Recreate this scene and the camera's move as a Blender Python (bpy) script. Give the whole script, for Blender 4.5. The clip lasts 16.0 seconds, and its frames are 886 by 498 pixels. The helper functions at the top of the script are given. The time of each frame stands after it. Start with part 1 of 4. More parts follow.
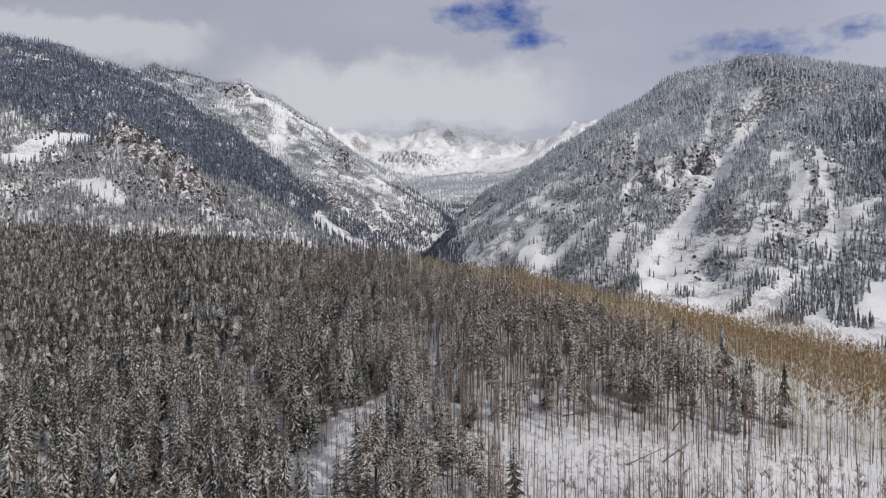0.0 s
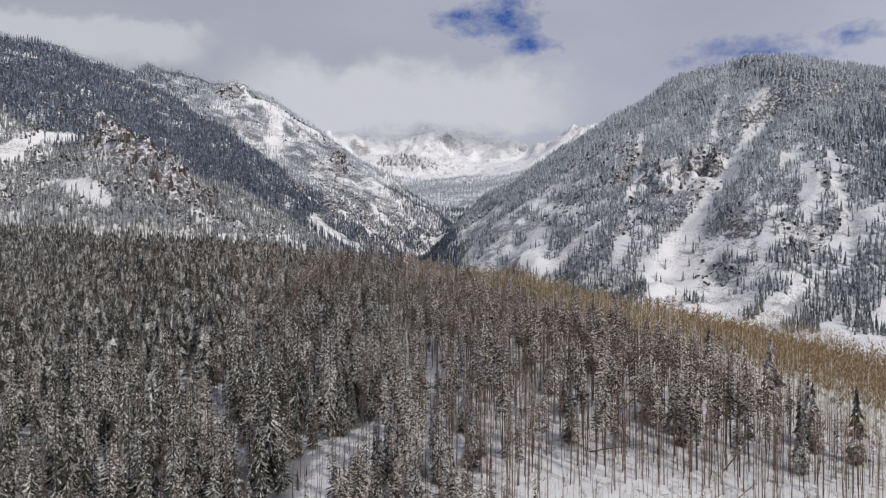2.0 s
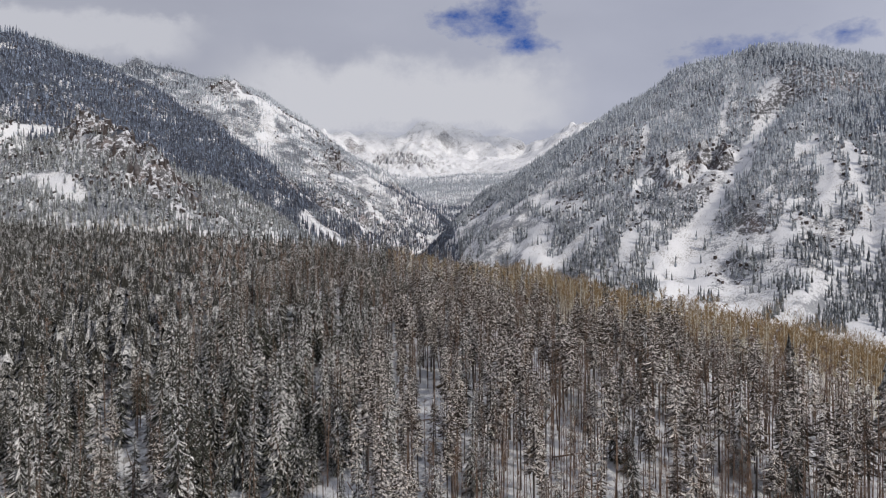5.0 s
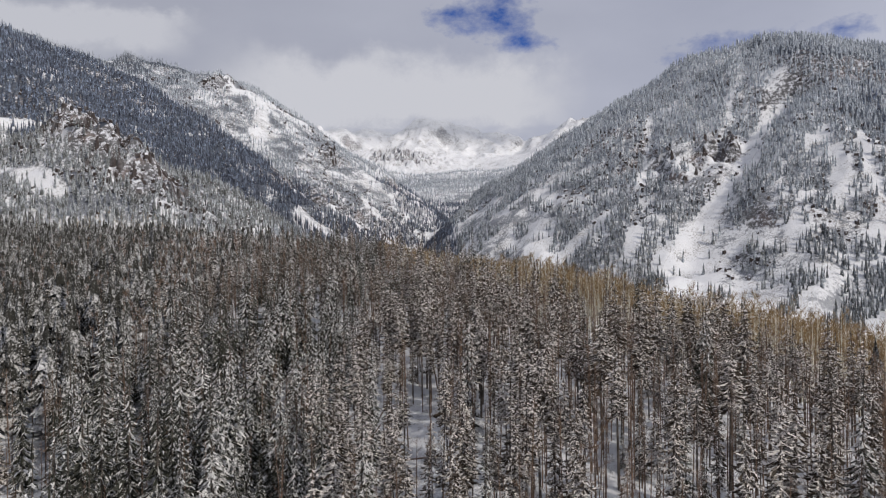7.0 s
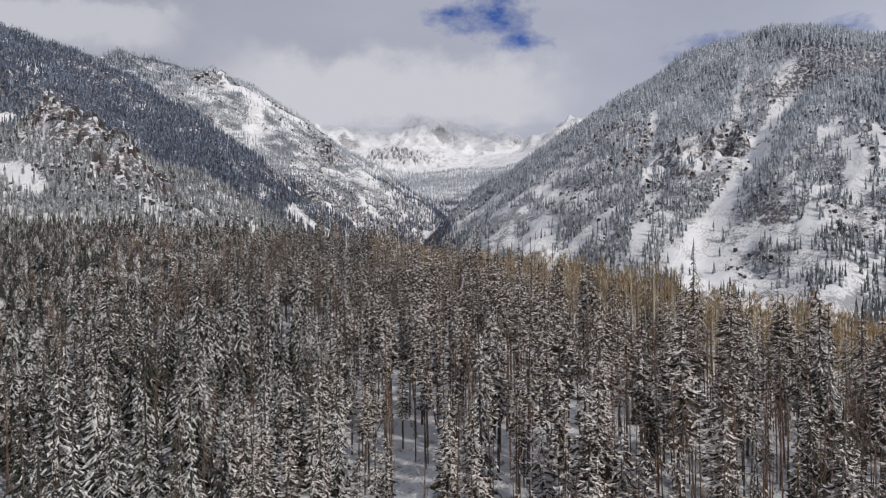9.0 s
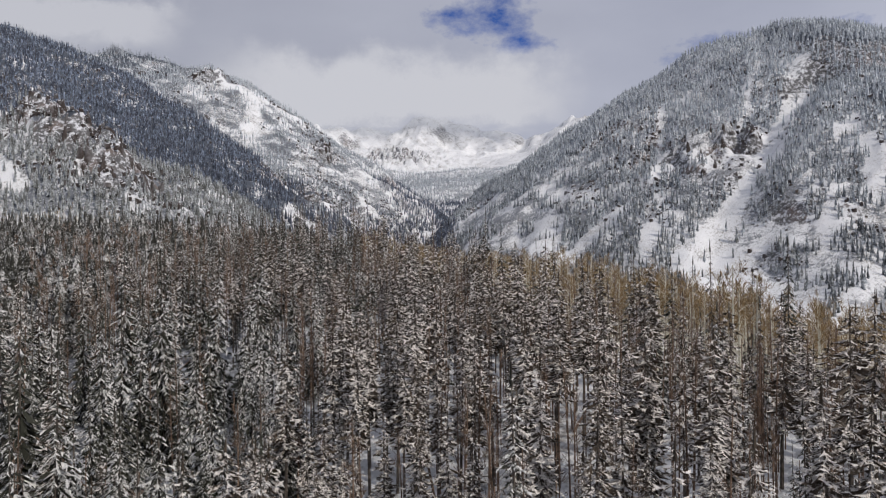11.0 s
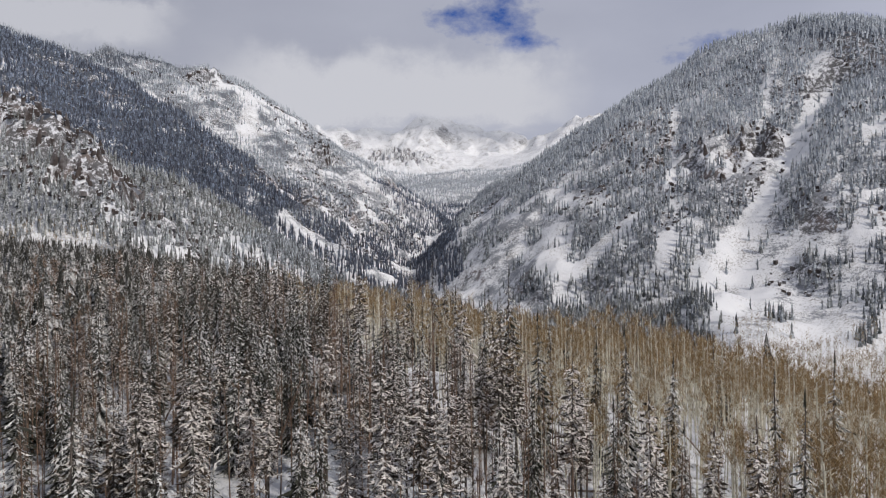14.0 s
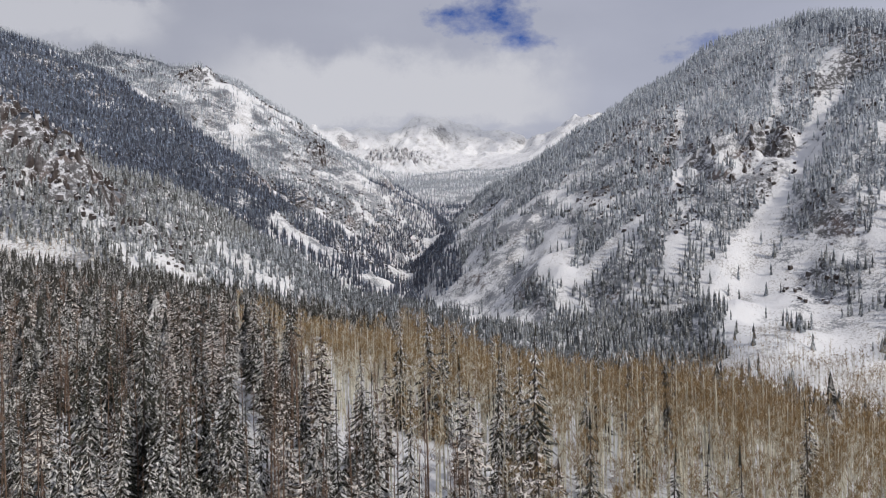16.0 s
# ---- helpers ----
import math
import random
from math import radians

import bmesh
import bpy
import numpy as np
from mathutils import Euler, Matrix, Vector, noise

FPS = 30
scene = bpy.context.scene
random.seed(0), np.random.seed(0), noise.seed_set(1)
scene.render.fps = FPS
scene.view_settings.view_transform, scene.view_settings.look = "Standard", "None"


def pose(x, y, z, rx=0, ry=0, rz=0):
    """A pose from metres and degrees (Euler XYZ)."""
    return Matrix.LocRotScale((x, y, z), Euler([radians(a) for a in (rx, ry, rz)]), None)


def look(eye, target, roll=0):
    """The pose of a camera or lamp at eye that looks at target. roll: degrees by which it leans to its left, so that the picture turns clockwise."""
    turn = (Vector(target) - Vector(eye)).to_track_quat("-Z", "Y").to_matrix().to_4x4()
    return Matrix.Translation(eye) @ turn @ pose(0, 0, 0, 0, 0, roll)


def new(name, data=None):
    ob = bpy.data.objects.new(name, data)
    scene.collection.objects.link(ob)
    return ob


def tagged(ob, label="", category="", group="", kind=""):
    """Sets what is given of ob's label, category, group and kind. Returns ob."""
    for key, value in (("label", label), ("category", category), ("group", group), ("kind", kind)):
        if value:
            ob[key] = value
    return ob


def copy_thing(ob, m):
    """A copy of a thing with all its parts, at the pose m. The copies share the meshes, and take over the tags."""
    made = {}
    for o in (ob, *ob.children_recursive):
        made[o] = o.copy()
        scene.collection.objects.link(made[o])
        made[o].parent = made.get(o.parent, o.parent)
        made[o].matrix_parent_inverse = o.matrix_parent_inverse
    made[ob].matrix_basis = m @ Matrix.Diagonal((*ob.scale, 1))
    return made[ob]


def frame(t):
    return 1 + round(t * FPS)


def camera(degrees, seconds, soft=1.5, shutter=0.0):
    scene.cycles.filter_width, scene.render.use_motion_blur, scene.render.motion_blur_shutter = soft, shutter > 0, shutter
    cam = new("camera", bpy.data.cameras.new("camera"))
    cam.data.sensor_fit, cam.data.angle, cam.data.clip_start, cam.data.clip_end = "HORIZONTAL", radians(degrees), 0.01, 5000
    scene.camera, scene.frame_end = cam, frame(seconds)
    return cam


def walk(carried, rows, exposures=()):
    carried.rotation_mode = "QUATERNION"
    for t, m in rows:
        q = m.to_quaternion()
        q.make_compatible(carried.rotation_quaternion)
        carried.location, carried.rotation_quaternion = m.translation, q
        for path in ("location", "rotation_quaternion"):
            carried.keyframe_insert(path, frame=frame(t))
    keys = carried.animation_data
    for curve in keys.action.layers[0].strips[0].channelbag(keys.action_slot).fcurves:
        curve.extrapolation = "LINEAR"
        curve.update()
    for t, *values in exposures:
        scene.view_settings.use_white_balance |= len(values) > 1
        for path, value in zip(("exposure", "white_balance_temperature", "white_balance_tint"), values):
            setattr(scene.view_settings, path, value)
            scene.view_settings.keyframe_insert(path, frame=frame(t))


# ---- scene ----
cam = camera(64.8, 16.0, soft=1.2)
METRES, EYE, TILT, LEAN, TURN = 250.0, 0.0, 0.0, 0.0, 0.0
ROWS = [
    (0.0, 0.0, 0.0, 0.0, 0.0, 0.0, -0.0),
    (0.5, -0.0002, 0.0292, -0.0008, -0.03, 0.1, -0.03),
    (1.0, -0.0005, 0.0592, -0.0019, -0.05, 0.21, -0.06),
    (1.5, -0.0008, 0.0897, -0.0033, -0.08, 0.3, -0.06),
    (2.0, -0.0011, 0.1206, -0.0052, -0.09, 0.38, -0.07),
    (2.5, -0.0013, 0.1516, -0.0071, -0.13, 0.43, -0.05),
    (3.0, -0.0014, 0.1829, -0.0093, -0.15, 0.46, -0.05),
    (3.5, -0.0015, 0.2142, -0.0112, -0.15, 0.44, -0.02),
    (4.0, -0.0016, 0.2455, -0.0132, -0.21, 0.48, 0.03),
    (6.5, -0.0012, 0.3986, -0.0228, -0.44, 0.22, 0.4),
    (7.0, -0.001, 0.4305, -0.0246, -0.48, 0.22, 0.48),
    (7.5, -0.001, 0.4623, -0.026, -0.51, 0.19, 0.54),
    (8.0, -0.0008, 0.494, -0.0274, -0.54, 0.17, 0.58),
    (8.5, -0.0008, 0.5258, -0.0288, -0.57, 0.18, 0.6),
    (9.0, -0.0008, 0.5573, -0.0303, -0.59, 0.19, 0.61),
    (11.5, -0.0003, 0.7096, -0.0309, -0.48, 0.36, 0.63),
    (12.0, -0.0001, 0.7419, -0.0198, -0.45, 0.44, 0.62),
    (12.5, 0.0005, 0.7734, -0.0099, -0.41, 0.47, 0.62),
    (13.0, 0.0008, 0.8048, -0.0012, -0.35, 0.44, 0.62),
    (13.5, 0.0011, 0.8357, 0.007, -0.33, 0.37, 0.63),
    (14.0, 0.0011, 0.8665, 0.015, -0.31, 0.26, 0.72),
    (14.5, 0.001, 0.8974, 0.0226, -0.31, 0.19, 0.81),
    (15.0, 0.0012, 0.9283, 0.0298, -0.33, 0.13, 0.89),
    (15.5, 0.0016, 0.959, 0.0355, -0.4, 0.09, 0.93),
    (16.0, 0.0023, 0.9897, 0.0358, -0.46, 0.22, 0.86),
]
walk(cam, [(t, pose(0, 0, EYE, TILT, LEAN, TURN) @ pose(METRES * x, METRES * y, METRES * z, 90 + pitch, roll, yaw)) for t, x, y, z, yaw, pitch, roll in ROWS])

# ---- light: broken cloud, a sun behind and to the right ----
SUN_TO = Vector((0.67, -0.64, 0.62)).normalized()
sun = new("sun", bpy.data.lights.new("sun", "SUN"))
sun.data.energy, sun.data.angle, sun.data.color = 2.25, radians(1.5), (1.0, 0.932, 0.855)
sun.matrix_world = look(SUN_TO * 100, (0, 0, 0))


def cloudy_sky():
    world = bpy.data.worlds.new("sky")
    scene.world = world
    world.use_nodes = True
    nt = world.node_tree
    nt.nodes.clear()
    N, L = nt.nodes.new, nt.links.new
    out, mix = N("ShaderNodeOutputWorld"), N("ShaderNodeMixShader")
    clear, cloud = N("ShaderNodeBackground"), N("ShaderNodeBackground")
    sky = N("ShaderNodeTexSky")
    sky.sky_type, sky.sun_disc = "NISHITA", False
    sky.sun_elevation = math.asin(SUN_TO.z)
    sky.sun_rotation = math.atan2(SUN_TO.x, SUN_TO.y)
    sky.altitude, sky.dust_density, sky.ozone_density = 3500, 0.0, 5.0
    deep = N("ShaderNodeMix")
    deep.data_type, deep.blend_type = "RGBA", "MULTIPLY"
    deep.inputs[0].default_value = 1.0
    deep.inputs[7].default_value = (0.62, 0.78, 1.25, 1)
    L(sky.outputs[0], deep.inputs[6])
    L(deep.outputs[2], clear.inputs[0])
    clear.inputs[1].default_value = 0.075
    co = N("ShaderNodeTexCoord")

    def noise_at(scale, detail, rough, stretch=(1, 1, 1), shift=(0, 0, 0)):
        mp, tx = N("ShaderNodeMapping"), N("ShaderNodeTexNoise")
        mp.inputs["Scale"].default_value = stretch
        mp.inputs["Location"].default_value = shift
        tx.inputs["Scale"].default_value, tx.inputs["Detail"].default_value, tx.inputs["Roughness"].default_value = scale, detail, rough
        L(co.outputs["Generated"], mp.inputs[0])
        L(mp.outputs[0], tx.inputs["Vector"])
        return tx.outputs["Fac"]

    def mathn(op, a, b=None, clamp=False):
        m = N("ShaderNodeMath")
        m.operation, m.use_clamp = op, clamp
        for i, v in enumerate((a, b)):
            if v is None:
                continue
            if isinstance(v, (int, float)):
                m.inputs[i].default_value = v
            else:
                L(v, m.inputs[i])
        return m.outputs[0]

    # light and dark of the cloud deck
    ramp = N("ShaderNodeValToRGB")
    ramp.color_ramp.elements[0].position, ramp.color_ramp.elements[0].color = 0.22, (0.331, 0.350, 0.436, 1)
    ramp.color_ramp.elements[1].position, ramp.color_ramp.elements[1].color = 0.78, (0.496, 0.514, 0.600, 1)
    L(noise_at(2.0, 6, 0.5, (1, 1, 2.2), (0.35, 0, 0.1)), ramp.inputs[0])
    L(ramp.outputs[0], cloud.inputs[0])
    sep = N("ShaderNodeSeparateXYZ")
    L(co.outputs["Generated"], sep.inputs[0])
    # the deck is brighter towards the sun's side
    L(mathn("ADD", mathn("MULTIPLY", sep.outputs[0], 0.30), 0.98), cloud.inputs[1])
    # breaks in the deck
    ragged = mathn("SUBTRACT", noise_at(16, 6, 0.62, (1, 1, 1.7), (0.2, 0, 0.4)), 0.5)
    broken = mathn("SUBTRACT", noise_at(3.1, 5, 0.55, (1, 1, 1.5), (4.2, 0, 0)), 0.66)
    gaps = mathn("MULTIPLY", broken, 6.0)
    for ax, az, wx, wz in BLUE_GAPS:
        dx = mathn("MULTIPLY", mathn("SUBTRACT", mathn("DIVIDE", sep.outputs[0], sep.outputs[1]), ax), 1 / wx)
        dz = mathn("MULTIPLY", mathn("SUBTRACT", mathn("DIVIDE", sep.outputs[2], sep.outputs[1]), az), 1 / wz)
        r = mathn("SQRT", mathn("ADD", mathn("MULTIPLY", dx, dx), mathn("MULTIPLY", dz, dz)))
        gap = mathn("ADD", mathn("SUBTRACT", 1.3, r), mathn("MULTIPLY", ragged, 4.6))
        gaps = mathn("MAXIMUM", gaps, gap)
    ahead = mathn("GREATER_THAN", sep.outputs[1], 0.05)
    fac = mathn("MULTIPLY", mathn("MULTIPLY", gaps, 0.68, True), ahead)
    L(fac, mix.inputs[0])
    L(cloud.outputs[0], mix.inputs[1])
    L(clear.outputs[0], mix.inputs[2])
    L(mix.outputs[0], out.inputs[0])


# breaks of blue: sideways and upward slope of the sight line, half width, half height
BLUE_GAPS = [(0.075, 0.34, 0.06, 0.034), (0.125, 0.297, 0.04, 0.018), (0.45, 0.289, 0.085, 0.022), (0.585, 0.318, 0.05, 0.016)]
cloudy_sky()


# ---- materials ----
class Nodes:
    """A material and short ways to add nodes to it."""

    def __init__(self, name, rough=0.8):
        self.mat = bpy.data.materials.new(name)
        self.mat.use_nodes = True
        self.nt = self.mat.node_tree
        self.bsdf = self.nt.nodes["Principled BSDF"]
        self.bsdf.inputs["Roughness"].default_value = rough
        self.bsdf.inputs["Specular IOR Level"].default_value = 0.25
        self.geo = self.nt.nodes.new("ShaderNodeNewGeometry")

    def put(self, value, socket):
        if hasattr(value, "links"):
            self.nt.links.new(value, socket)
        else:
            socket.default_value = value

    def noise(self, scale, detail=4, rough=0.6, stretch=None):
        tx = self.nt.nodes.new("ShaderNodeTexNoise")
        tx.inputs["Scale"].default_value, tx.inputs["Detail"].default_value, tx.inputs["Roughness"].default_value = scale, detail, rough
        src = self.geo.outputs["Position"]
        if stretch:
            mp = self.nt.nodes.new("ShaderNodeMapping")
            mp.inputs["Scale"].default_value = stretch
            self.nt.links.new(src, mp.inputs[0])
            src = mp.outputs[0]
        self.nt.links.new(src, tx.inputs["Vector"])
        return tx.outputs["Fac"]

    def math(self, op, a, b=0.0, clamp=False):
        m = self.nt.nodes.new("ShaderNodeMath")
        m.operation, m.use_clamp = op, clamp
        self.put(a, m.inputs[0])
        self.put(b, m.inputs[1])
        return m.outputs[0]

    def step(self, value, low, high):
        m = self.nt.nodes.new("ShaderNodeMapRange")
        m.interpolation_type = "SMOOTHSTEP"
        self.put(value, m.inputs[0])
        m.inputs[1].default_value, m.inputs[2].default_value = low, high
        return m.outputs[0]

    def mix(self, fac, a, b):
        m = self.nt.nodes.new("ShaderNodeMix")
        m.data_type = "RGBA"
        self.put(fac, m.inputs[0])
        self.put((*a, 1) if isinstance(a, tuple) else a, m.inputs[6])
        self.put((*b, 1) if isinstance(b, tuple) else b, m.inputs[7])
        return m.outputs[2]

    def attribute(self, name):
        a = self.nt.nodes.new("ShaderNodeAttribute")
        a.attribute_name = name
        return a.outputs["Fac"]

    def up(self):
        sep = self.nt.nodes.new("ShaderNodeSeparateXYZ")
        self.nt.links.new(self.geo.outputs["Normal"], sep.inputs[0])
        return sep.outputs[2]

    def bump(self, value, strength, distance):
        b = self.nt.nodes.new("ShaderNodeBump")
        b.inputs["Strength"].default_value, b.inputs["Distance"].default_value = strength, distance
        self.put(value, b.inputs["Height"])
        self.nt.links.new(b.outputs[0], self.bsdf.inputs["Normal"])

    def done(self, colour):
        self.put((*colour, 1) if isinstance(colour, tuple) else colour, self.bsdf.inputs["Base Color"])
        return self.mat


def snow_ground():
    m = Nodes("snow_ground", 0.75)
    snow = m.mix(m.noise(0.05, 5), (0.74, 0.755, 0.785), (0.88, 0.875, 0.865))
    # dead grass and scrub that pokes through
    scrub = m.mix(m.noise(0.8, 3), (0.10, 0.085, 0.07), (0.22, 0.19, 0.15))
    poke = m.math("ADD", m.noise(0.55, 6, 0.75), m.math("MULTIPLY", m.noise(0.03, 4), 0.55))
    white = m.mix(m.math("MULTIPLY", m.step(poke, 0.80, 0.94), 0.75), snow, scrub)
    # low brush and broken stone on the mountain flanks; haze and shade tinted in
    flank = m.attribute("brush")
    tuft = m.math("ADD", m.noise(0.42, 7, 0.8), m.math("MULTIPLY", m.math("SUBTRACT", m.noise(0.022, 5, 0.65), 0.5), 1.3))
    # the brush colour leans blue to carry the haze of distance
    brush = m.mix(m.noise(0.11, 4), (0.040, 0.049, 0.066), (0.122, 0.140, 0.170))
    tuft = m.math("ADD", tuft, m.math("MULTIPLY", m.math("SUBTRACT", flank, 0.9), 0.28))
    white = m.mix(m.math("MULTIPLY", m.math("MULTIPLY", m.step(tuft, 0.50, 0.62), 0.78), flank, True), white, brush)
    # rock bands where the land is steep
    rock = m.mix(m.noise(0.12, 6, 0.65), (0.05, 0.052, 0.056), (0.18, 0.175, 0.175))
    rock = m.mix(m.step(m.noise(0.02, 3), 0.5, 0.62), rock, m.mix(m.noise(0.4, 5), (0.09, 0.08, 0.078), (0.25, 0.20, 0.18)))
    rock = m.mix(m.step(m.noise(0.22, 8, 0.8), 0.50, 0.56), rock, (0.70, 0.71, 0.74))
    steep = m.math("ADD", m.up(), m.math("MULTIPLY", m.math("SUBTRACT", m.noise(0.14, 7, 0.72), 0.5), 0.75))
    steep = m.math("SUBTRACT", steep, m.math("MULTIPLY", m.attribute("crag"), 0.24))
    steep = m.math("ADD", steep, m.math("MULTIPLY", m.math("SUBTRACT", 1.0, flank), 0.10))
    bare = m.math("SUBTRACT", 1.0, m.step(steep, 0.59, 0.68))
    m.bump(m.noise(0.35, 8, 0.68), 0.55, 1.6)
    return m.done(m.mix(bare, white, rock))


def needles(name, dark, light, snow_low, snow_high, grain, rime=0.0, snow=(0.73, 0.70, 0.665), clumps=3.5):
    """Needles with snow on their upper sides; rime: how much whiter the trees grow with height."""
    m = Nodes(name, 0.7)
    green = m.mix(m.noise(0.17, 2), dark, light)
    green = m.mix(m.noise(2.6, 3), green, (0.035, 0.03, 0.024))
    spray = m.math("SUBTRACT", m.geo.outputs["Random Per Island"], 0.5)
    laden = m.math("ADD", m.up(), m.math("MULTIPLY", m.math("SUBTRACT", m.noise(grain, 3, 0.75), 0.5), clumps))
    laden = m.math("ADD", laden, m.math("MULTIPLY", spray, 0.55))
    laden = m.math("ADD", laden, m.math("MULTIPLY", m.math("SUBTRACT", m.noise(0.13, 2), 0.5), 1.3))
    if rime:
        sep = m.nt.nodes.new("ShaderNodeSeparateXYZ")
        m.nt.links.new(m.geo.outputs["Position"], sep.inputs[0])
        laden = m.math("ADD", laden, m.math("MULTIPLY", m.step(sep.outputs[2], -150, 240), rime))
    return m.done(m.mix(m.step(laden, snow_low, snow_high), green, tuple(snow)))


def bark(name, dark, light, band=(4, 4, 1.2), scars=0.0):
    m = Nodes(name, 0.85)
    colour = m.mix(m.step(m.noise(1.0, 5, 0.7, band), 0.35, 0.65), dark, light)
    if scars:
        colour = m.mix(m.math("MULTIPLY", m.step(m.noise(1.0, 3, 0.6, (3, 3, 5)), 0.60, 0.66), scars), colour, (0.03, 0.028, 0.025))
    return m.done(colour)


def twigs(name, dark, light, frost):
    m = Nodes(name, 0.85)
    colour = m.mix(m.noise(0.09, 3), dark, light)
    rime = m.math("MULTIPLY", m.step(m.noise(0.9, 3), 0.50, 0.62), frost)
    return m.done(m.mix(rime, colour, (0.72, 0.73, 0.75)))


def rock_face():
    m = Nodes("rock_face", 0.85)
    rock = m.mix(m.noise(0.35, 6, 0.65), (0.026, 0.023, 0.024), (0.105, 0.082, 0.072))
    rock = m.mix(m.step(m.noise(0.05, 3), 0.48, 0.6), rock, m.mix(m.noise(0.6, 5), (0.09, 0.08, 0.08), (0.22, 0.21, 0.21)))
    lying = m.math("ADD", m.up(), m.math("MULTIPLY", m.math("SUBTRACT", m.noise(0.9, 6, 0.75), 0.5), 1.5))
    m.bump(m.noise(0.8, 7, 0.7), 0.7, 0.8)
    return m.done(m.mix(m.step(lying, 0.54, 0.66), rock, (0.78, 0.79, 0.82)))


SNOW = snow_ground()
ROCK = rock_face()
SPRUCE = needles("spruce_needles", (0.014, 0.017, 0.013), (0.048, 0.058, 0.036), 0.54, 1.08, 5.0, 0.0, (0.74, 0.73, 0.705), 1.8)
HILL_SPRUCE = needles("hill_spruce_needles", (0.013, 0.015, 0.013), (0.040, 0.043, 0.033), 0.02, 1.0, 2.4, 0.0, (0.70, 0.695, 0.685), 3.6)
PINE = needles("pine_needles", (0.036, 0.026, 0.018), (0.125, 0.088, 0.058), 0.43, 1.06, 6.0, 0.0, (0.76, 0.715, 0.665), 2.2)
# Far and hoar needles: frosted, with distance haze put in as a blue cast
HAZY_FAR_SPRUCE = needles("hazy_far_spruce_needles", (0.036, 0.048, 0.056), (0.090, 0.104, 0.112), -0.15, 1.30, 1.0, 0.70, (0.58, 0.625, 0.675))
HOAR_SPRUCE = needles("hoar_spruce_needles", (0.075, 0.084, 0.080), (0.14, 0.143, 0.125), -0.45, 1.1, 1.0, 0.0, (0.60, 0.635, 0.66))
# Shaded copy: cloud shade and distance haze put into needle and snow colours
SHADED_SPRUCE = needles("shaded_spruce_needles", (0.033, 0.045, 0.078), (0.070, 0.088, 0.142), 0.1, 1.5, 1.0, 0.3, (0.43, 0.52, 0.67))
CONIFER_BARK = bark("conifer_bark", (0.05, 0.042, 0.036), (0.16, 0.135, 0.115))
ASPEN_BARK = bark("aspen_bark", (0.50, 0.47, 0.37), (0.78, 0.75, 0.64), (1.5, 1.5, 0.5), 0.9)
GREY_BARK = bark("grey_bark", (0.072, 0.046, 0.033), (0.26, 0.18, 0.13))
OCHRE_TWIGS = twigs("ochre_twigs", (0.195, 0.128, 0.058), (0.315, 0.215, 0.106), 0.04)
GREY_TWIGS = twigs("grey_twigs", (0.115, 0.074, 0.051), (0.23, 0.155, 0.108), 0.6)


def cloud_stuff(name, low, high, top, west, east, most, ragged):
    """Thin cloud: opaque in the middle, torn at its edges."""
    m = Nodes(name, 1.0)
    sep = m.nt.nodes.new("ShaderNodeSeparateXYZ")
    m.nt.links.new(m.geo.outputs["Position"], sep.inputs[0])
    torn = m.math("MULTIPLY", m.math("SUBTRACT", m.noise(1.6 / ragged, 6, 0.6), 0.5), ragged)
    z = m.math("ADD", sep.outputs[2], torn)
    body = m.math("MULTIPLY", m.step(z, low, high), m.math("SUBTRACT", 1.0, m.step(z, top, top + 0.5 * ragged)))
    x = m.math("ADD", sep.outputs[0], torn)
    sides = m.math("MULTIPLY", m.step(x, west, west + 1.2 * ragged), m.math("SUBTRACT", 1.0, m.step(x, east - 1.2 * ragged, east)))
    body = m.math("MULTIPLY", m.math("MULTIPLY", body, sides), most)
    clear, mix = m.nt.nodes.new("ShaderNodeBsdfTransparent"), m.nt.nodes.new("ShaderNodeMixShader")
    # the sheet emits its brightness itself, in place of light scattered by cloud
    glow = m.nt.nodes.new("ShaderNodeEmission")
    glow.inputs[0].default_value = (0.575, 0.582, 0.632, 1)
    m.put(body, mix.inputs[0])
    m.nt.links.new(clear.outputs[0], mix.inputs[1])
    m.nt.links.new(glow.outputs[0], mix.inputs[2])
    m.nt.links.new(mix.outputs[0], m.nt.nodes["Material Output"].inputs[0])
    return m.mat


CLOUD = cloud_stuff("cloud", 540, 700, 900, -1250, 850, 1.0, 380)
MIST = cloud_stuff("mist", 440, 500, 560, -1250, -560, 0.75, 90)

# ---- the land: ridges in plan, metres; z counts from the first eye ----
def lattice(ix, iy, seed):
    h = (ix * 374761393 + iy * 668265263 + seed * 974711) & 0x7FFFFFFF
    h = ((h ^ (h >> 13)) * 1274126177) & 0x7FFFFFFF
    return ((h ^ (h >> 16)) & 0xFFFF) / 65535.0


def vnoise(x, y, seed=0):
    """Smooth value noise, 0 to 1, cell size 1."""
    fx, fy = np.floor(x), np.floor(y)
    ix, iy = fx.astype(np.int64), fy.astype(np.int64)
    u, v = x - fx, y - fy
    u, v = u * u * (3 - 2 * u), v * v * (3 - 2 * v)
    a, b = lattice(ix, iy, seed), lattice(ix + 1, iy, seed)
    c, d = lattice(ix, iy + 1, seed), lattice(ix + 1, iy + 1, seed)
    return (a * (1 - u) + b * u) * (1 - v) + (c * (1 - u) + d * u) * v


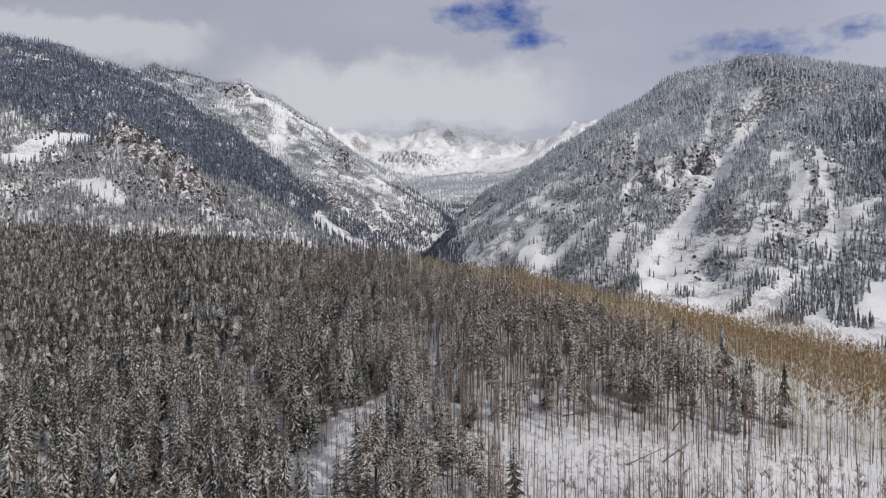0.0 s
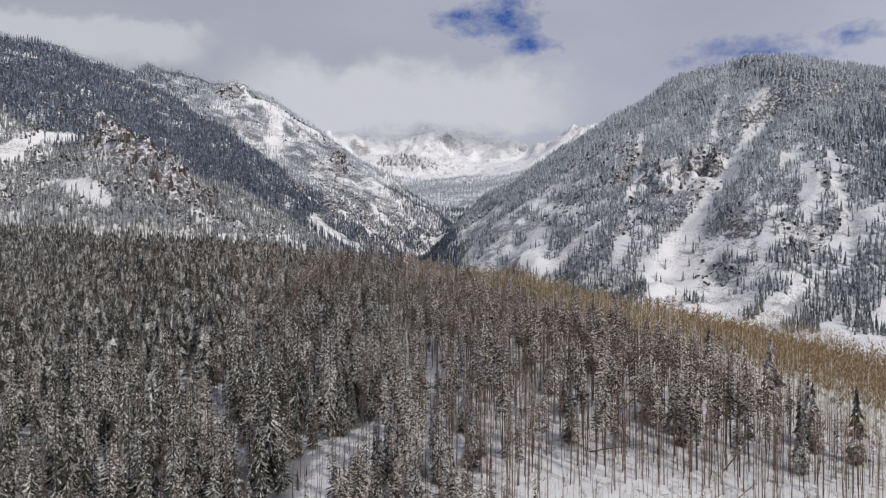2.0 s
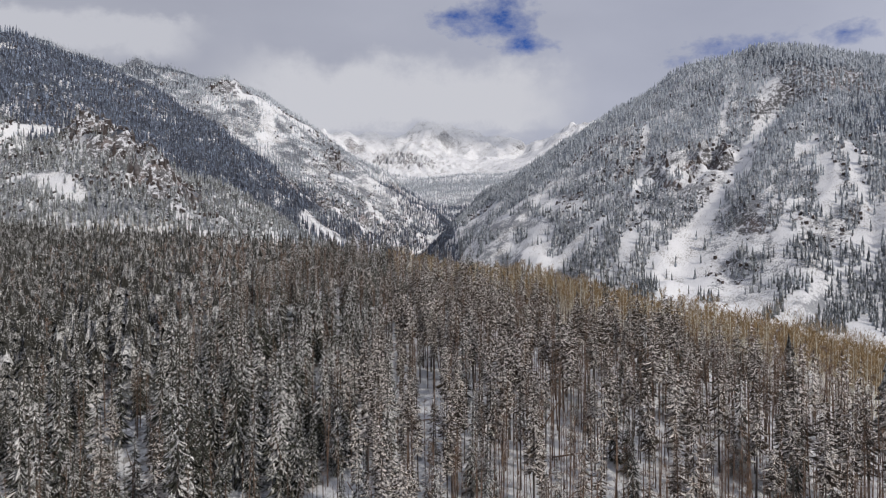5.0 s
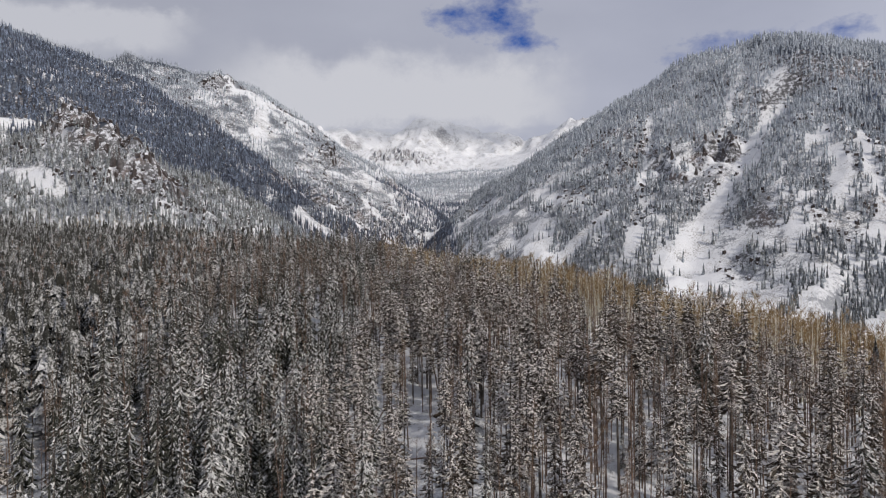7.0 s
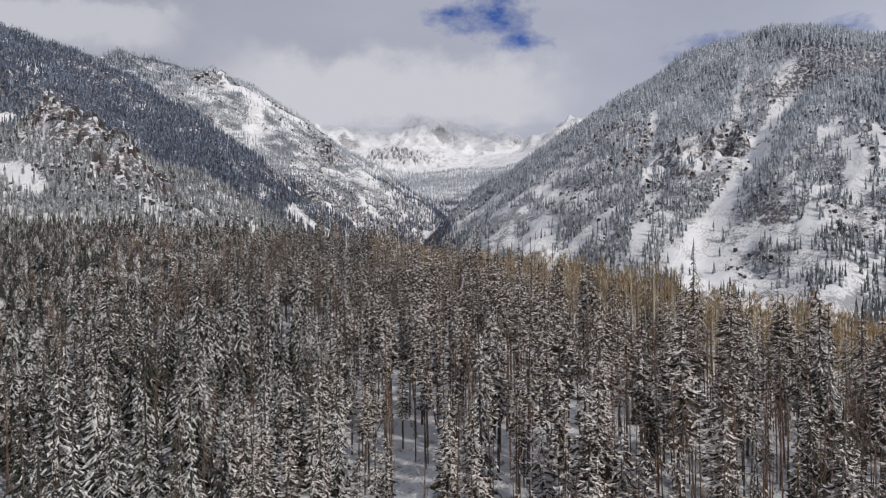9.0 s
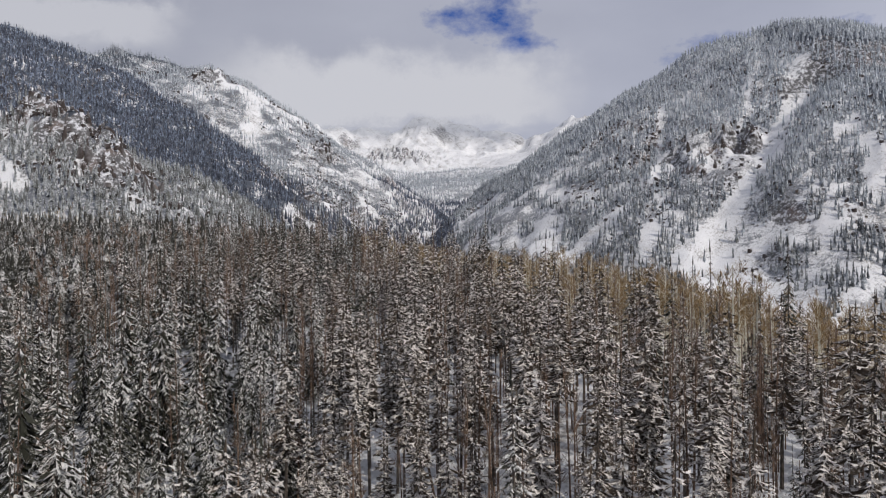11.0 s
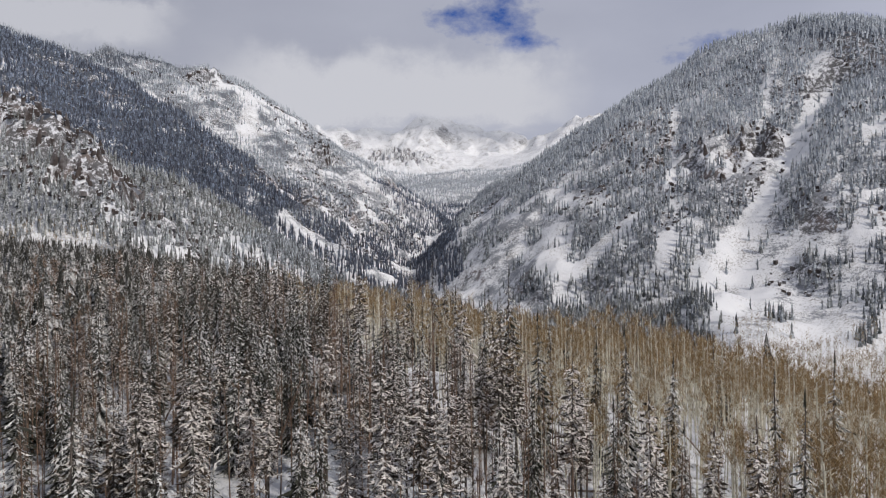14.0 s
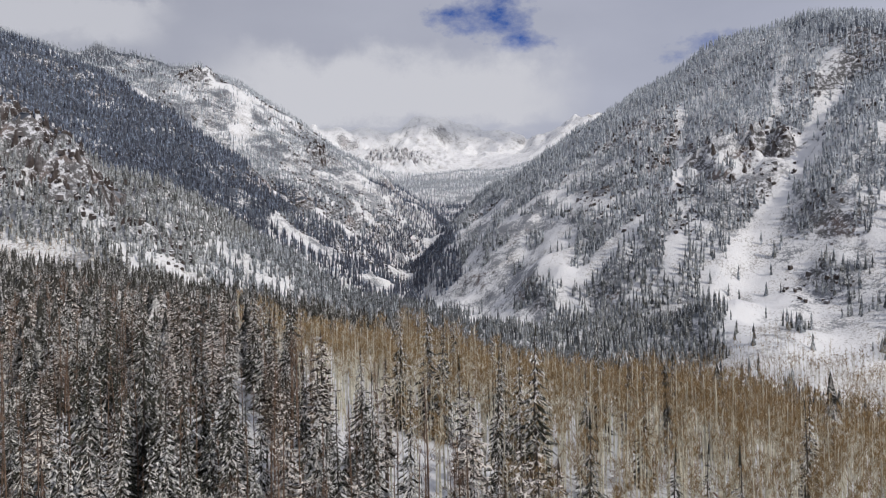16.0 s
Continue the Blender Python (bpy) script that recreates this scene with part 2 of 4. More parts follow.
def fbm(x, y, size, octaves=4, seed=0):
    """Layered noise, about -1 to 1."""
    total, amp, norm = 0.0, 1.0, 0.0
    for k in range(octaves):
        c, s = math.cos(0.6 + k), math.sin(0.6 + k)
        total = total + amp * (2 * vnoise((c * x - s * y) / size + 31.7 * k, (s * x + c * y) / size + 11.3 * k, seed + k) - 1)
        norm += amp
        amp *= 0.5
        size *= 0.48
    return total / norm * 1.6


def crags(x, y, size, seed=0):
    """Ridged noise, 0 to 1, for broken rock."""
    return 1 - np.abs(fbm(x, y, size, 3, seed))


def smax(a, b, k):
    h = np.clip(0.5 + 0.5 * (a - b) / k, 0, 1)
    return b + (a - b) * h + k * h * (1 - h)


def to_line(x, y, points):
    """Distance to a polyline in plan, and the share of the way along it."""
    best, share = np.full(np.shape(x), 1e9), np.zeros(np.shape(x))
    n = len(points) - 1
    for i in range(n):
        (ax, ay), (bx, by) = points[i][:2], points[i + 1][:2]
        dx, dy = bx - ax, by - ay
        s = np.clip(((x - ax) * dx + (y - ay) * dy) / (dx * dx + dy * dy), 0, 1)
        d = np.hypot(x - ax - s * dx, y - ay - s * dy)
        nearer = d < best
        best, share = np.where(nearer, d, best), np.where(nearer, (i + s) / n, share)
    return best, share


def ridge(x, y, spine, slope, crest=12.0, reach=1e9):
    """A ridge whose crest follows spine (x, y, z) and whose flanks fall at slope."""
    top = np.full(np.shape(x), -1e9)
    for (ax, ay, az), (bx, by, bz) in zip(spine[:-1], spine[1:]):
        dx, dy = bx - ax, by - ay
        s = np.clip(((x - ax) * dx + (y - ay) * dy) / (dx * dx + dy * dy), 0, 1)
        d = np.hypot(x - ax - s * dx, y - ay - s * dy)
        fall = slope * (np.sqrt(d * d + crest * crest) - crest)
        top = np.maximum(top, az + s * (bz - az) - fall)
    return top


HILL_A = [(-900, 760, 20), (-420, 640, 10), (-230, 560, -1), (-100, 420, -11), (-25, 335, -15), (25, 232, -29)]
HILL_B = [(-230, 588, -3), (-110, 530, -15), (-30, 472, -33), (60, 425, -50)]
SPUR_L = [(-1000, 1150, 290), (-700, 1180, 235), (-560, 1080, 205), (-416, 938, 150), (-335, 872, 105), (-285, 825, 22), (-190, 770, -45)]
RIDGE_L = [(-1500, 900, 372), (-900, 1010, 328), (-700, 1130, 318), (-649, 1180, 342), (-595, 1250, 327), (-523, 1300, 284), (-458, 1330, 244), (-358, 1360, 148), (-255, 1380, 32)]
KNOB_L = [(-1900, 1500, 560), (-935, 1700, 505), (-774, 1760, 450), (-733, 1790, 472), (-653, 1820, 452), (-606, 1840, 438), (-557, 1860, 455), (-486, 1900, 432), (-416, 1960, 378), (-366, 2010, 330), (-330, 2060, 262), (-300, 2110, 214), (-239, 2200, 160), (-100, 2450, 110)]
MOUNT_R = [(2400, 1300, 160), (1100, 1230, 240), (805, 1210, 292), (678, 1222, 319), (560, 1250, 336), (462, 1325, 320), (402, 1450, 287), (280, 1610, 200), (205, 1650, 170), (165, 1630, 146), (132, 1590, 82), (80, 1520, 28), (18, 1420, -14), (-40, 1350, -52)]
SHELF = [(-500, 2900, 330), (-150, 2750, 262), (60, 2700, 285), (300, 2720, 300), (700, 2900, 420)]
BOWL = [(-1500, 3300, 560), (-700, 3650, 600), (-350, 3800, 640), (-60, 3900, 700), (200, 3900, 640), (480, 3800, 560), (746, 3600, 650), (1300, 3500, 640), (2400, 3300, 600)]
CREEK = [(900, 250, -125), (420, 400, -95), (140, 580, -74), (60, 900, -62), (-60, 1350, -46), (-60, 1900, 40), (60, 2500, 190), (200, 3300, 430)]
GULLY_R = [(492, 1098), (462, 1066), (420, 1022), (380, 964), (343, 938), (309, 910), (286, 876), (270, 848), (256, 826)]
BAND_L = [(-640, 1625), (-496, 1555), (-387, 1539), (-284, 1414), (-225, 1330)]
GULLIES = [(GULLY_R, 13.5, 8), ([(330, 1180), (300, 1090), (268, 1000)], 3.5, 4), ([(455, 1150), (400, 1060), (345, 990)], 3.5, 4),
           (BAND_L, 12, 9), ([(490, 930), (470, 860), (430, 770)], 5, 5), ([(150, 1700), (215, 1500), (270, 1330)], 10, 6)]
HOLLOWS = [([(-215, 1835), (-160, 1800), (-90, 1880)], 55, 42), ([(20, 1620), (10, 1720)], 50, 26), ([(485, 1085), (434, 1042), (390, 1000)], 52, 27), ([(110, 975), (125, 950)], 35, -24), ([(247, 777), (225, 760)], 40, -20), ([(374, 851), (354, 777)], 45, -24)]
FAN = [(270, 862, -22), (240, 800, -47), (205, 730, -72)]
CLIFFS = [(374, 1020, 24, 18), (468, 1088, 18, 11), (-395, 895, 52, 22), (-340, 855, 45, 20), (-285, 805, 40, 15), (-235, 790, 28, 11), (-510, 1755, 40, 24),
          (-240, 1670, 34, 20), (330, 1040, 46, 12), (272, 1080, 60, 11), (278, 1186, 40, 10), (300, 985, 40, 11), (430, 1000, 30, 8), (455, 870, 60, 3), (386, 868, 40, 3),
          (-210, 1440, 80, 11), (-120, 1500, 60, 8), (150, 1800, 60, 16), (-480, 1230, 60, 8), (-160, 3050, 150, 40)]


def height(x, y):
    x, y = np.asarray(x, float), np.asarray(y, float)
    wx = x + 26 * fbm(x, y, 170, 3, 5)
    wy = y + 26 * fbm(x, y, 170, 3, 9)
    far = np.clip((y - 480) / 250, 0, 1)
    wx, wy = x + (wx - x) * far, y + (wy - y) * far
    d, s = to_line(x, y, CREEK)
    z = np.interp(s * (len(CREEK) - 1), range(len(CREEK)), [p[2] for p in CREEK]) + 0.16 * np.maximum(d - 15, 0) * np.clip((y - 500) / 500, 0.02, 1)
    z = np.minimum(z, 420)
    hill = smax(ridge(x, y, HILL_A, 0.235, 20), ridge(x, y, HILL_B, 0.25, 16), 14)
    z = smax(z, hill, 16)
    z = smax(z, ridge(wx, wy, SPUR_L, 0.62, 10), 12)
    z = smax(z, ridge(wx, wy, RIDGE_L, 0.66, 10), 10)
    z = smax(z, ridge(wx, wy, KNOB_L, 0.70, 10), 10)
    z = smax(z, ridge(wx, wy, MOUNT_R, 0.79, 55), 14)
    z = smax(z, ridge(wx, wy, FAN, 0.34, 4), 6)
    z = smax(z, ridge(wx, wy, SHELF, 0.34, 40), 30)
    z = smax(z, ridge(x + 2 * (wx - x), y + 2 * (wy - y), BOWL, 0.62, 10), 40)
    rough = np.clip((y - 560) / 200, 0, 1)
    z = z + rough * (9 * fbm(x, y, 90, 4, 2) + 5.0 * (crags(x, y, 30, 3) - 0.6))
    z = z + (1 - rough) * (1.3 * fbm(x, y, 38, 3, 4))
    for line, width, depth in GULLIES + HOLLOWS:
        d, s = to_line(wx, wy, line)
        z = z - depth * np.exp(-(d / width) ** 2)
    for cx, cy, r, amp in CLIFFS:
        w = np.exp(-((x - cx) ** 2 + (y - cy) ** 2) / (r * r))
        z = z + w * amp * 1.5 * (crags(x, y, 34, 7) + 0.7 * crags(x, y, 16, 8) - 0.75)
    high = np.clip((y - 3000) / 400, 0, 1)
    z = z + high * 75 * (crags(x, y, 300, 12) - 0.6) + high * 30 * (crags(x, y, 110, 13) - 0.6) * np.clip((z - 480) / 150, 0.15, 1)
    return z


# thin and thick woods on the right mountain: middle, radius, cover
WOODS_R = [(350, 985, 75, 0.40), (288, 974, 55, 0.40), (450, 885, 42, 0.28), (412, 827, 40, 0.30), (343, 821, 50, 0.36), (300, 765, 45, 0.26), (475, 935, 36, 0.42), (250, 660, 60, 0.22),
           (400, 1200, 70, 1.10), (310, 1190, 70, 0.95), (130, 985, 45, 0.45)]
BELTS_R = [((432, 985), (404, 914), 10), ((404, 914), (337, 876), 10), ((485, 764), (436, 753), 13), ((436, 753), (391, 736), 13), ((391, 736), (322, 669), 14),
           ((225, 896), (186, 890), 15), ((192, 880), (165, 838), 16), ((262, 902), (245, 917), 7)]


def right_woods(x, y, cover):
    for cx, cy, r, c in WOODS_R:
        w = np.exp(-(((x - cx) ** 2 + (y - cy) ** 2) / (r * r)) ** 2)
        cover = cover * (1 - w) + c * w
    for a, b, r in BELTS_R:
        d, s = to_line(x, y, [a, b])
        cover = np.where(d + 5 * fbm(x, y, 24, 3, 57) < r, 1.05, cover)
    return cover


# clearings, meadows and slides: two ends and a half width
OPENINGS = [((30, 141), (90, 143), 12), ((-26, 128), (-17, 178), 6.5), ((-3, 196), (-1, 214), 3.2), ((-11, 338), (3, 339), 6),
            ((142, 1028), (119, 965), 14), ((119, 965), (136, 935), 14), ((214, 974), (165, 945), 12), ((165, 945), (140, 932), 11), ((124, 920), (148, 905), 8), ((234, 914), (214, 888), 8),
            ((291, 888), (267, 849), 14), ((267, 849), (236, 790), 26), ((238, 790), (216, 716), 31), ((280, 735), (250, 712), 24), ((516, 821), (433, 804), 11),
            ((-262, 765), (-201, 712), 7), ((-197, 745), (-160, 738), 8), ((-165, 810), (-120, 832), 9), ((-163, 936), (-120, 1000), 9), ((-170, 1216), (-110, 1216), 12), ((-61, 1263), (-40, 1255), 8),
            ((-640, 1630), (-496, 1560), 13), ((-496, 1560), (-387, 1539), 16), ((-387, 1539), (-284, 1414), 14), ((-520, 1750), (-395, 1740), 26), ((-390, 1620), (-350, 1640), 18),
            ((-213, 1438), (-150, 1420), 14), ((-150, 1560), (-110, 1490), 12),
            ((458, 904), (429, 834), 10), ((378, 840), (350, 800), 9), ((470, 950), (440, 930), 8),
            ((-517, 815), (-513, 876), 10), ((-513, 876), (-470, 945), 10), ((-451, 804), (-412, 804), 7), ((-412, 804), (-360, 775), 8),
            ((-800, 1690), (-640, 1630), 15), ((-400, 1704), (-374, 1610), 15), ((-452, 1760), (-330, 1800), 14), ((-41, 352), (-48, 372), 2.5), ((-33, 366), (-23, 332), 2.5)]


def drifted(x, y):
    """Plan coordinates shifted by noise, so that no edge runs straight."""
    return x + 7 * fbm(x, y, 34, 4, 23), y + 7 * fbm(x, y, 34, 4, 24)


def open_land(x, y):
    """True where no tree stands: clearings, slides and rock."""
    bare = np.zeros(np.shape(x), bool)
    far = y > 600
    dx, dy = drifted(x, y)
    dx, dy = np.where(far, dx, x), np.where(far, dy, y)
    wob = 5 * fbm(x, y, 30, 3, 21)
    tongue = np.where(far, 0.85 + 0.55 * fbm(x, y, 55, 3, 25), 1.0)
    for a, b, r in OPENINGS:
        d, s = to_line(dx, dy, [a, b])
        bare |= d + wob * min(1, r / 12) < r * tongue
    for line, width, depth in GULLIES:
        d, s = to_line(dx, dy, line)
        bare |= d + wob * 0.4 < width * np.maximum(tongue, 0.8)
    for cx, cy, r, amp in CLIFFS:
        if amp > 12:
            bare |= np.hypot(x - cx, y - cy) + wob < r * 0.6
    return bare & ~(far & (lattice((x * 7).astype(np.int64), (y * 7).astype(np.int64), 5) < 0.07))


def bareness(x, y):
    """0 to 1: how clean the snow lies, in slides, gullies and meadows."""
    clean = np.zeros(np.shape(x))
    far = y > 600
    dx, dy = drifted(x, y)
    dx, dy = np.where(far, dx, x), np.where(far, dy, y)
    tongue = np.where(far, 0.85 + 0.55 * fbm(x, y, 55, 3, 25), 1.0)
    for a, b, r in OPENINGS:
        d, s = to_line(dx, dy, [a, b])
        clean = np.maximum(clean, np.clip(1.4 * tongue - d / r, 0, 1))
    for line, width, depth in GULLIES:
        d, s = to_line(dx, dy, line)
        clean = np.maximum(clean, np.clip(1.5 * tongue - d / width, 0, 1))
    return clean * (0.8 + 0.2 * fbm(x, y, 20, 2, 26))


def cragginess(x, y):
    """0 to 1: where bare cliffs break through."""
    total = np.zeros(np.shape(x))
    for cx, cy, r, amp in CLIFFS:
        total = np.maximum(total, amp / 20 * np.exp(-((x - cx) ** 2 + (y - cy) ** 2) / (r * r)))
    return np.clip(total, 0, 1)


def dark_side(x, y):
    """The closed forest of the left mountain, behind its rocky spur; its shade is painted in."""
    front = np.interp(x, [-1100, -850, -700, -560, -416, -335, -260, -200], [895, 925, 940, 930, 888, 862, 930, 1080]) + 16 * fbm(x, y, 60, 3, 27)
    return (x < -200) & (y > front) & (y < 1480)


# ---- ground ----
def mesh_of(name, verts, tris, materials, slots=None, smooth=False):
    """A mesh from arrays of corners and triangles."""
    me = bpy.data.meshes.new(name)
    me.vertices.add(len(verts))
    me.vertices.foreach_set("co", np.ascontiguousarray(verts, np.float32).ravel())
    me.loops.add(len(tris) * 3)
    me.loops.foreach_set("vertex_index", np.ascontiguousarray(tris, np.int32).ravel())
    me.polygons.add(len(tris))
    me.polygons.foreach_set("loop_start", np.arange(0, len(tris) * 3, 3, dtype=np.int32))
    for mat in materials:
        me.materials.append(mat)
    if slots is not None:
        me.polygons.foreach_set("material_index", np.ascontiguousarray(slots, np.int32))
    me.polygons.foreach_set("use_smooth", np.full(len(tris), smooth))
    me.update(calc_edges=True)
    return me


def spread(*stretches):
    """Grid lines from start to end at a step, stretch by stretch."""
    return np.unique(np.concatenate([np.arange(a, b, s) for a, b, s in stretches]))


def build_ground():
    gx = spread((-3000, -1000, 40), (-1000, -260, 8), (-260, 260, 5), (260, 1000, 7), (1000, 3001, 40))
    gy = spread((-900, 0, 45), (0, 500, 5), (500, 1500, 7), (1500, 2700, 14), (2700, 4700, 22), (4700, 4801, 50))
    X, Y = np.meshgrid(gx, gy)
    Z = height(X, Y)
    verts = np.stack([X.ravel(), Y.ravel(), Z.ravel()], 1)
    nx, ny = len(gx), len(gy)
    i = (np.arange(ny - 1)[:, None] * nx + np.arange(nx - 1)[None]).ravel()
    tris = np.concatenate([np.stack([i, i + 1, i + nx + 1], 1), np.stack([i, i + nx + 1, i + nx], 1)])
    me = mesh_of("ground", verts, tris, [SNOW], None, True)
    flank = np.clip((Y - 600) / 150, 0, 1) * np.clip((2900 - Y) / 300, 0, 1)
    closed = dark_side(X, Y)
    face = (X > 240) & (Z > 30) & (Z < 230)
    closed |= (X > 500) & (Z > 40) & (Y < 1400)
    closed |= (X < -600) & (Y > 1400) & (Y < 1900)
    # thicker in closed woods, which puts the trees' shade into the ground colour
    litter_and_shade = flank * np.where(closed, 1.5, np.where(face, 0.95, np.where((X < -150) & (Y > 1450), 1.15, np.where((X < -200) & (Y < 985), 1.12, 0.95))))
    # hill floor under the trees: duff, plus painted shade for the dark gaps
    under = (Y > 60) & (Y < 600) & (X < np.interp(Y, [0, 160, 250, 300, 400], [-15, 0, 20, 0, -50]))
    litter_and_shade = np.maximum(litter_and_shade, np.where(under, 1.0, 0.15))
    for name, values in (("brush", litter_and_shade * (1 - bareness(X, Y))), ("crag", cragginess(X, Y))):
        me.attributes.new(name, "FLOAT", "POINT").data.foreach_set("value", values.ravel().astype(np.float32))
    ob = new("ground", me)
    tagged(ob, "snow-covered mountain ground with rock bands and gullies", "ground", kind="structure")


build_ground()


# ---- low cloud over the head of the valley and along the high crest ----
def cloud_sheet(mat, gx, gz, depth, label):
    X, Z = np.meshgrid(gx, gz)
    verts = np.stack([X.ravel(), depth(X, Z).ravel(), Z.ravel()], 1)
    nx, nz = len(gx), len(gz)
    i = (np.arange(nz - 1)[:, None] * nx + np.arange(nx - 1)[None]).ravel()
    tris = np.concatenate([np.stack([i, i + 1, i + nx + 1], 1), np.stack([i, i + nx + 1, i + nx], 1)])
    ob = new("backdrop", mesh_of("backdrop", verts, tris, [mat], None, True))
    tagged(ob, label, "cloud", kind="structure")


def over_bowl(x, z):
    rise = np.where(z < 640, 1.45 * (z - 300), 493 + 0.25 * (z - 640))
    return 3200 + rise + 25 * fbm(x, z, 400, 3, 90) - 0.00010 * (x - 100) ** 2


def along_crest(x, z):
    return 1690 + 0.25 * (x + 935) + 0.5 * (z - 480) + 8 * fbm(x, z, 90, 3, 91)


cloud_sheet(CLOUD, np.linspace(-1500, 2200, 75), np.linspace(300, 1400, 30), over_bowl, "low white cloud hanging over the snowy bowl")
cloud_sheet(MIST, np.linspace(-1300, -500, 40), np.linspace(380, 640, 16), along_crest, "thin grey mist trailing along the high crest")

# ---- trees ----
def tube(rng, h, r0, r1, bend, sides=5, steps=5, lean=0.0, low=-1.2):
    """A tapered, slightly bent stem from under the snow to height h."""
    a, b = rng.uniform(-bend, bend, 2)
    t = np.linspace(0, 1, steps + 1)
    cx = a * np.sin(t * 3.1) + lean * t * h
    cy = b * np.sin(t * 2.4)
    z = low + t * (h - low)
    r = r0 + (r1 - r0) * t
    ang = np.linspace(0, 2 * np.pi, sides, endpoint=False)
    v = np.stack([cx[:, None] + r[:, None] * np.cos(ang), cy[:, None] + r[:, None] * np.sin(ang), np.repeat(z[:, None], sides, 1)], 2).reshape(-1, 3)
    f = []
    for k in range(steps):
        for j in range(sides):
            p, q = k * sides + j, k * sides + (j + 1) % sides
            f += [(p, q, q + sides), (p, q + sides, p + sides)]
    return v, np.array(f), (cx, cy, z)


def conifer(rng, h=18.0, base=0.12, spread_at=2.1, whorls=20, per=8, droop=0.35, ragged=0.3, plump=0.75, fat=1.0, sprigs=4, hang=1.0):
    """Stem and branch sprays of a conifer: (stem verts, tris), (spray verts, tris)."""
    stem = tube(rng, h, 0.011 * h, 0.02, 0.12)
    v, f = [], []
    for k in range(whorls):
        t = (k + rng.uniform(-0.3, 0.3)) / whorls
        t = min(max(t, 0.0), 1.0)
        z0 = h * (base + (0.985 - base) * t)
        reach = spread_at * ((1 - t) ** plump * (0.55 + 0.45 * min(1, t * 5 + 0.3))) + 0.14
        count = max(4, int(per * (0.5 + 0.5 * (1 - t))))
        turn = rng.uniform(0, 6.28)
        for j in range(count):
            a = turn + 6.283 * (j + rng.uniform(-0.25, 0.25)) / count
            ln = reach * rng.uniform(1 - ragged, 1 + ragged * 0.6)
            w = fat * (ln * rng.uniform(0.09, 0.16) + 0.05)
            z = z0 + rng.uniform(-0.3, 0.3)
            d = droop * rng.uniform(0.4, 1.5) * ln
            c, s = math.cos(a), math.sin(a)
            n = len(v)
            mid = rng.uniform(0.45, 0.65) * ln
            tilt = rng.uniform(-0.12, 0.12) * ln
            v += [(0, 0, z + 0.12 * ln), (c * mid - s * w, s * mid + c * w, z - 0.5 * d - 0.12 * ln + tilt), (c * mid + s * w, s * mid - c * w, z - 0.5 * d - 0.12 * ln - tilt), (c * ln, s * ln, z - d)]
            f += [(n, n + 1, n + 3), (n, n + 3, n + 2)]
            # twigs that hang from the limb, one to each side
            for q in range(sprigs if ln > 0.4 else 0):
                u = rng.uniform(0.3, 0.98)
                b = a + (1 if q % 2 else -1) * rng.uniform(0.5, 1.2)
                l2 = ln * rng.uniform(0.20, 0.36) + 0.1
                px, py, pz = c * ln * u, s * ln * u, z + 0.12 * ln * (1 - u) - d * u
                g = 0.16 * l2 + 0.06
                n = len(v)
                v += [(px - c * g, py - s * g, pz + 0.04), (px + c * g, py + s * g, pz - 0.04), (px + math.cos(b) * l2, py + math.sin(b) * l2, pz - (hang * rng.uniform(0.35, 0.9) + (1 - hang) * rng.uniform(-0.7, 0.7)) * l2)]
                f += [(n, n + 1, n + 2)]
    n = len(v)
    v += [(0.12, 0, h * 0.93), (-0.07, 0.1, h * 0.93), (-0.07, -0.1, h * 0.93), (0, 0, h * 1.01)]
    f += [(n, n + 1, n + 3), (n + 1, n + 2, n + 3), (n + 2, n, n + 3)]
    return stem[:2], (np.array(v), np.array(f))


def skirted(rng, h=16.0, base=0.1, wide=2.0, tiers=5, points=6, fingers=0.0, taper=0.8):
    """A conifer seen from afar: ragged skirts one above the other; fingers: how far limbs stand out."""
    v, f = [], []
    for k in range(tiers):
        t = k / tiers
        z0 = h * (base + (1 - base) * t)
        z1 = h * min(1.0, base + (1 - base) * (t + 1.55 / tiers))
        r = wide * (1 - t) ** taper + 0.1
        n, turn = len(v), rng.uniform(0, 6.28)
        v.append((rng.uniform(-0.1, 0.1), rng.uniform(-0.1, 0.1), z1))
        m = max(4, points - (k > tiers * 0.6) * (2 if fingers else 1))
        for j in range(m):
            a = turn + 6.283 * (j + rng.uniform(-0.2, 0.2)) / m
            out = 1 + fingers * (1 if j % 2 else -1)
            rr = r * rng.uniform(0.65, 1.25) * out
            v.append((rr * math.cos(a), rr * math.sin(a), z0 + (rng.uniform(-0.35, 0.25) - 0.3 * (out - 1)) * h / tiers))
        f += [(n, n + 1 + j, n + 1 + (j + 1) % m) for j in range(m)]
    return np.array(v), np.array(f)


def both(a, b):
    """Two tree crowns in one."""
    return np.concatenate([a[0], b[0]]), np.concatenate([a[1], b[1] + len(a[0])])


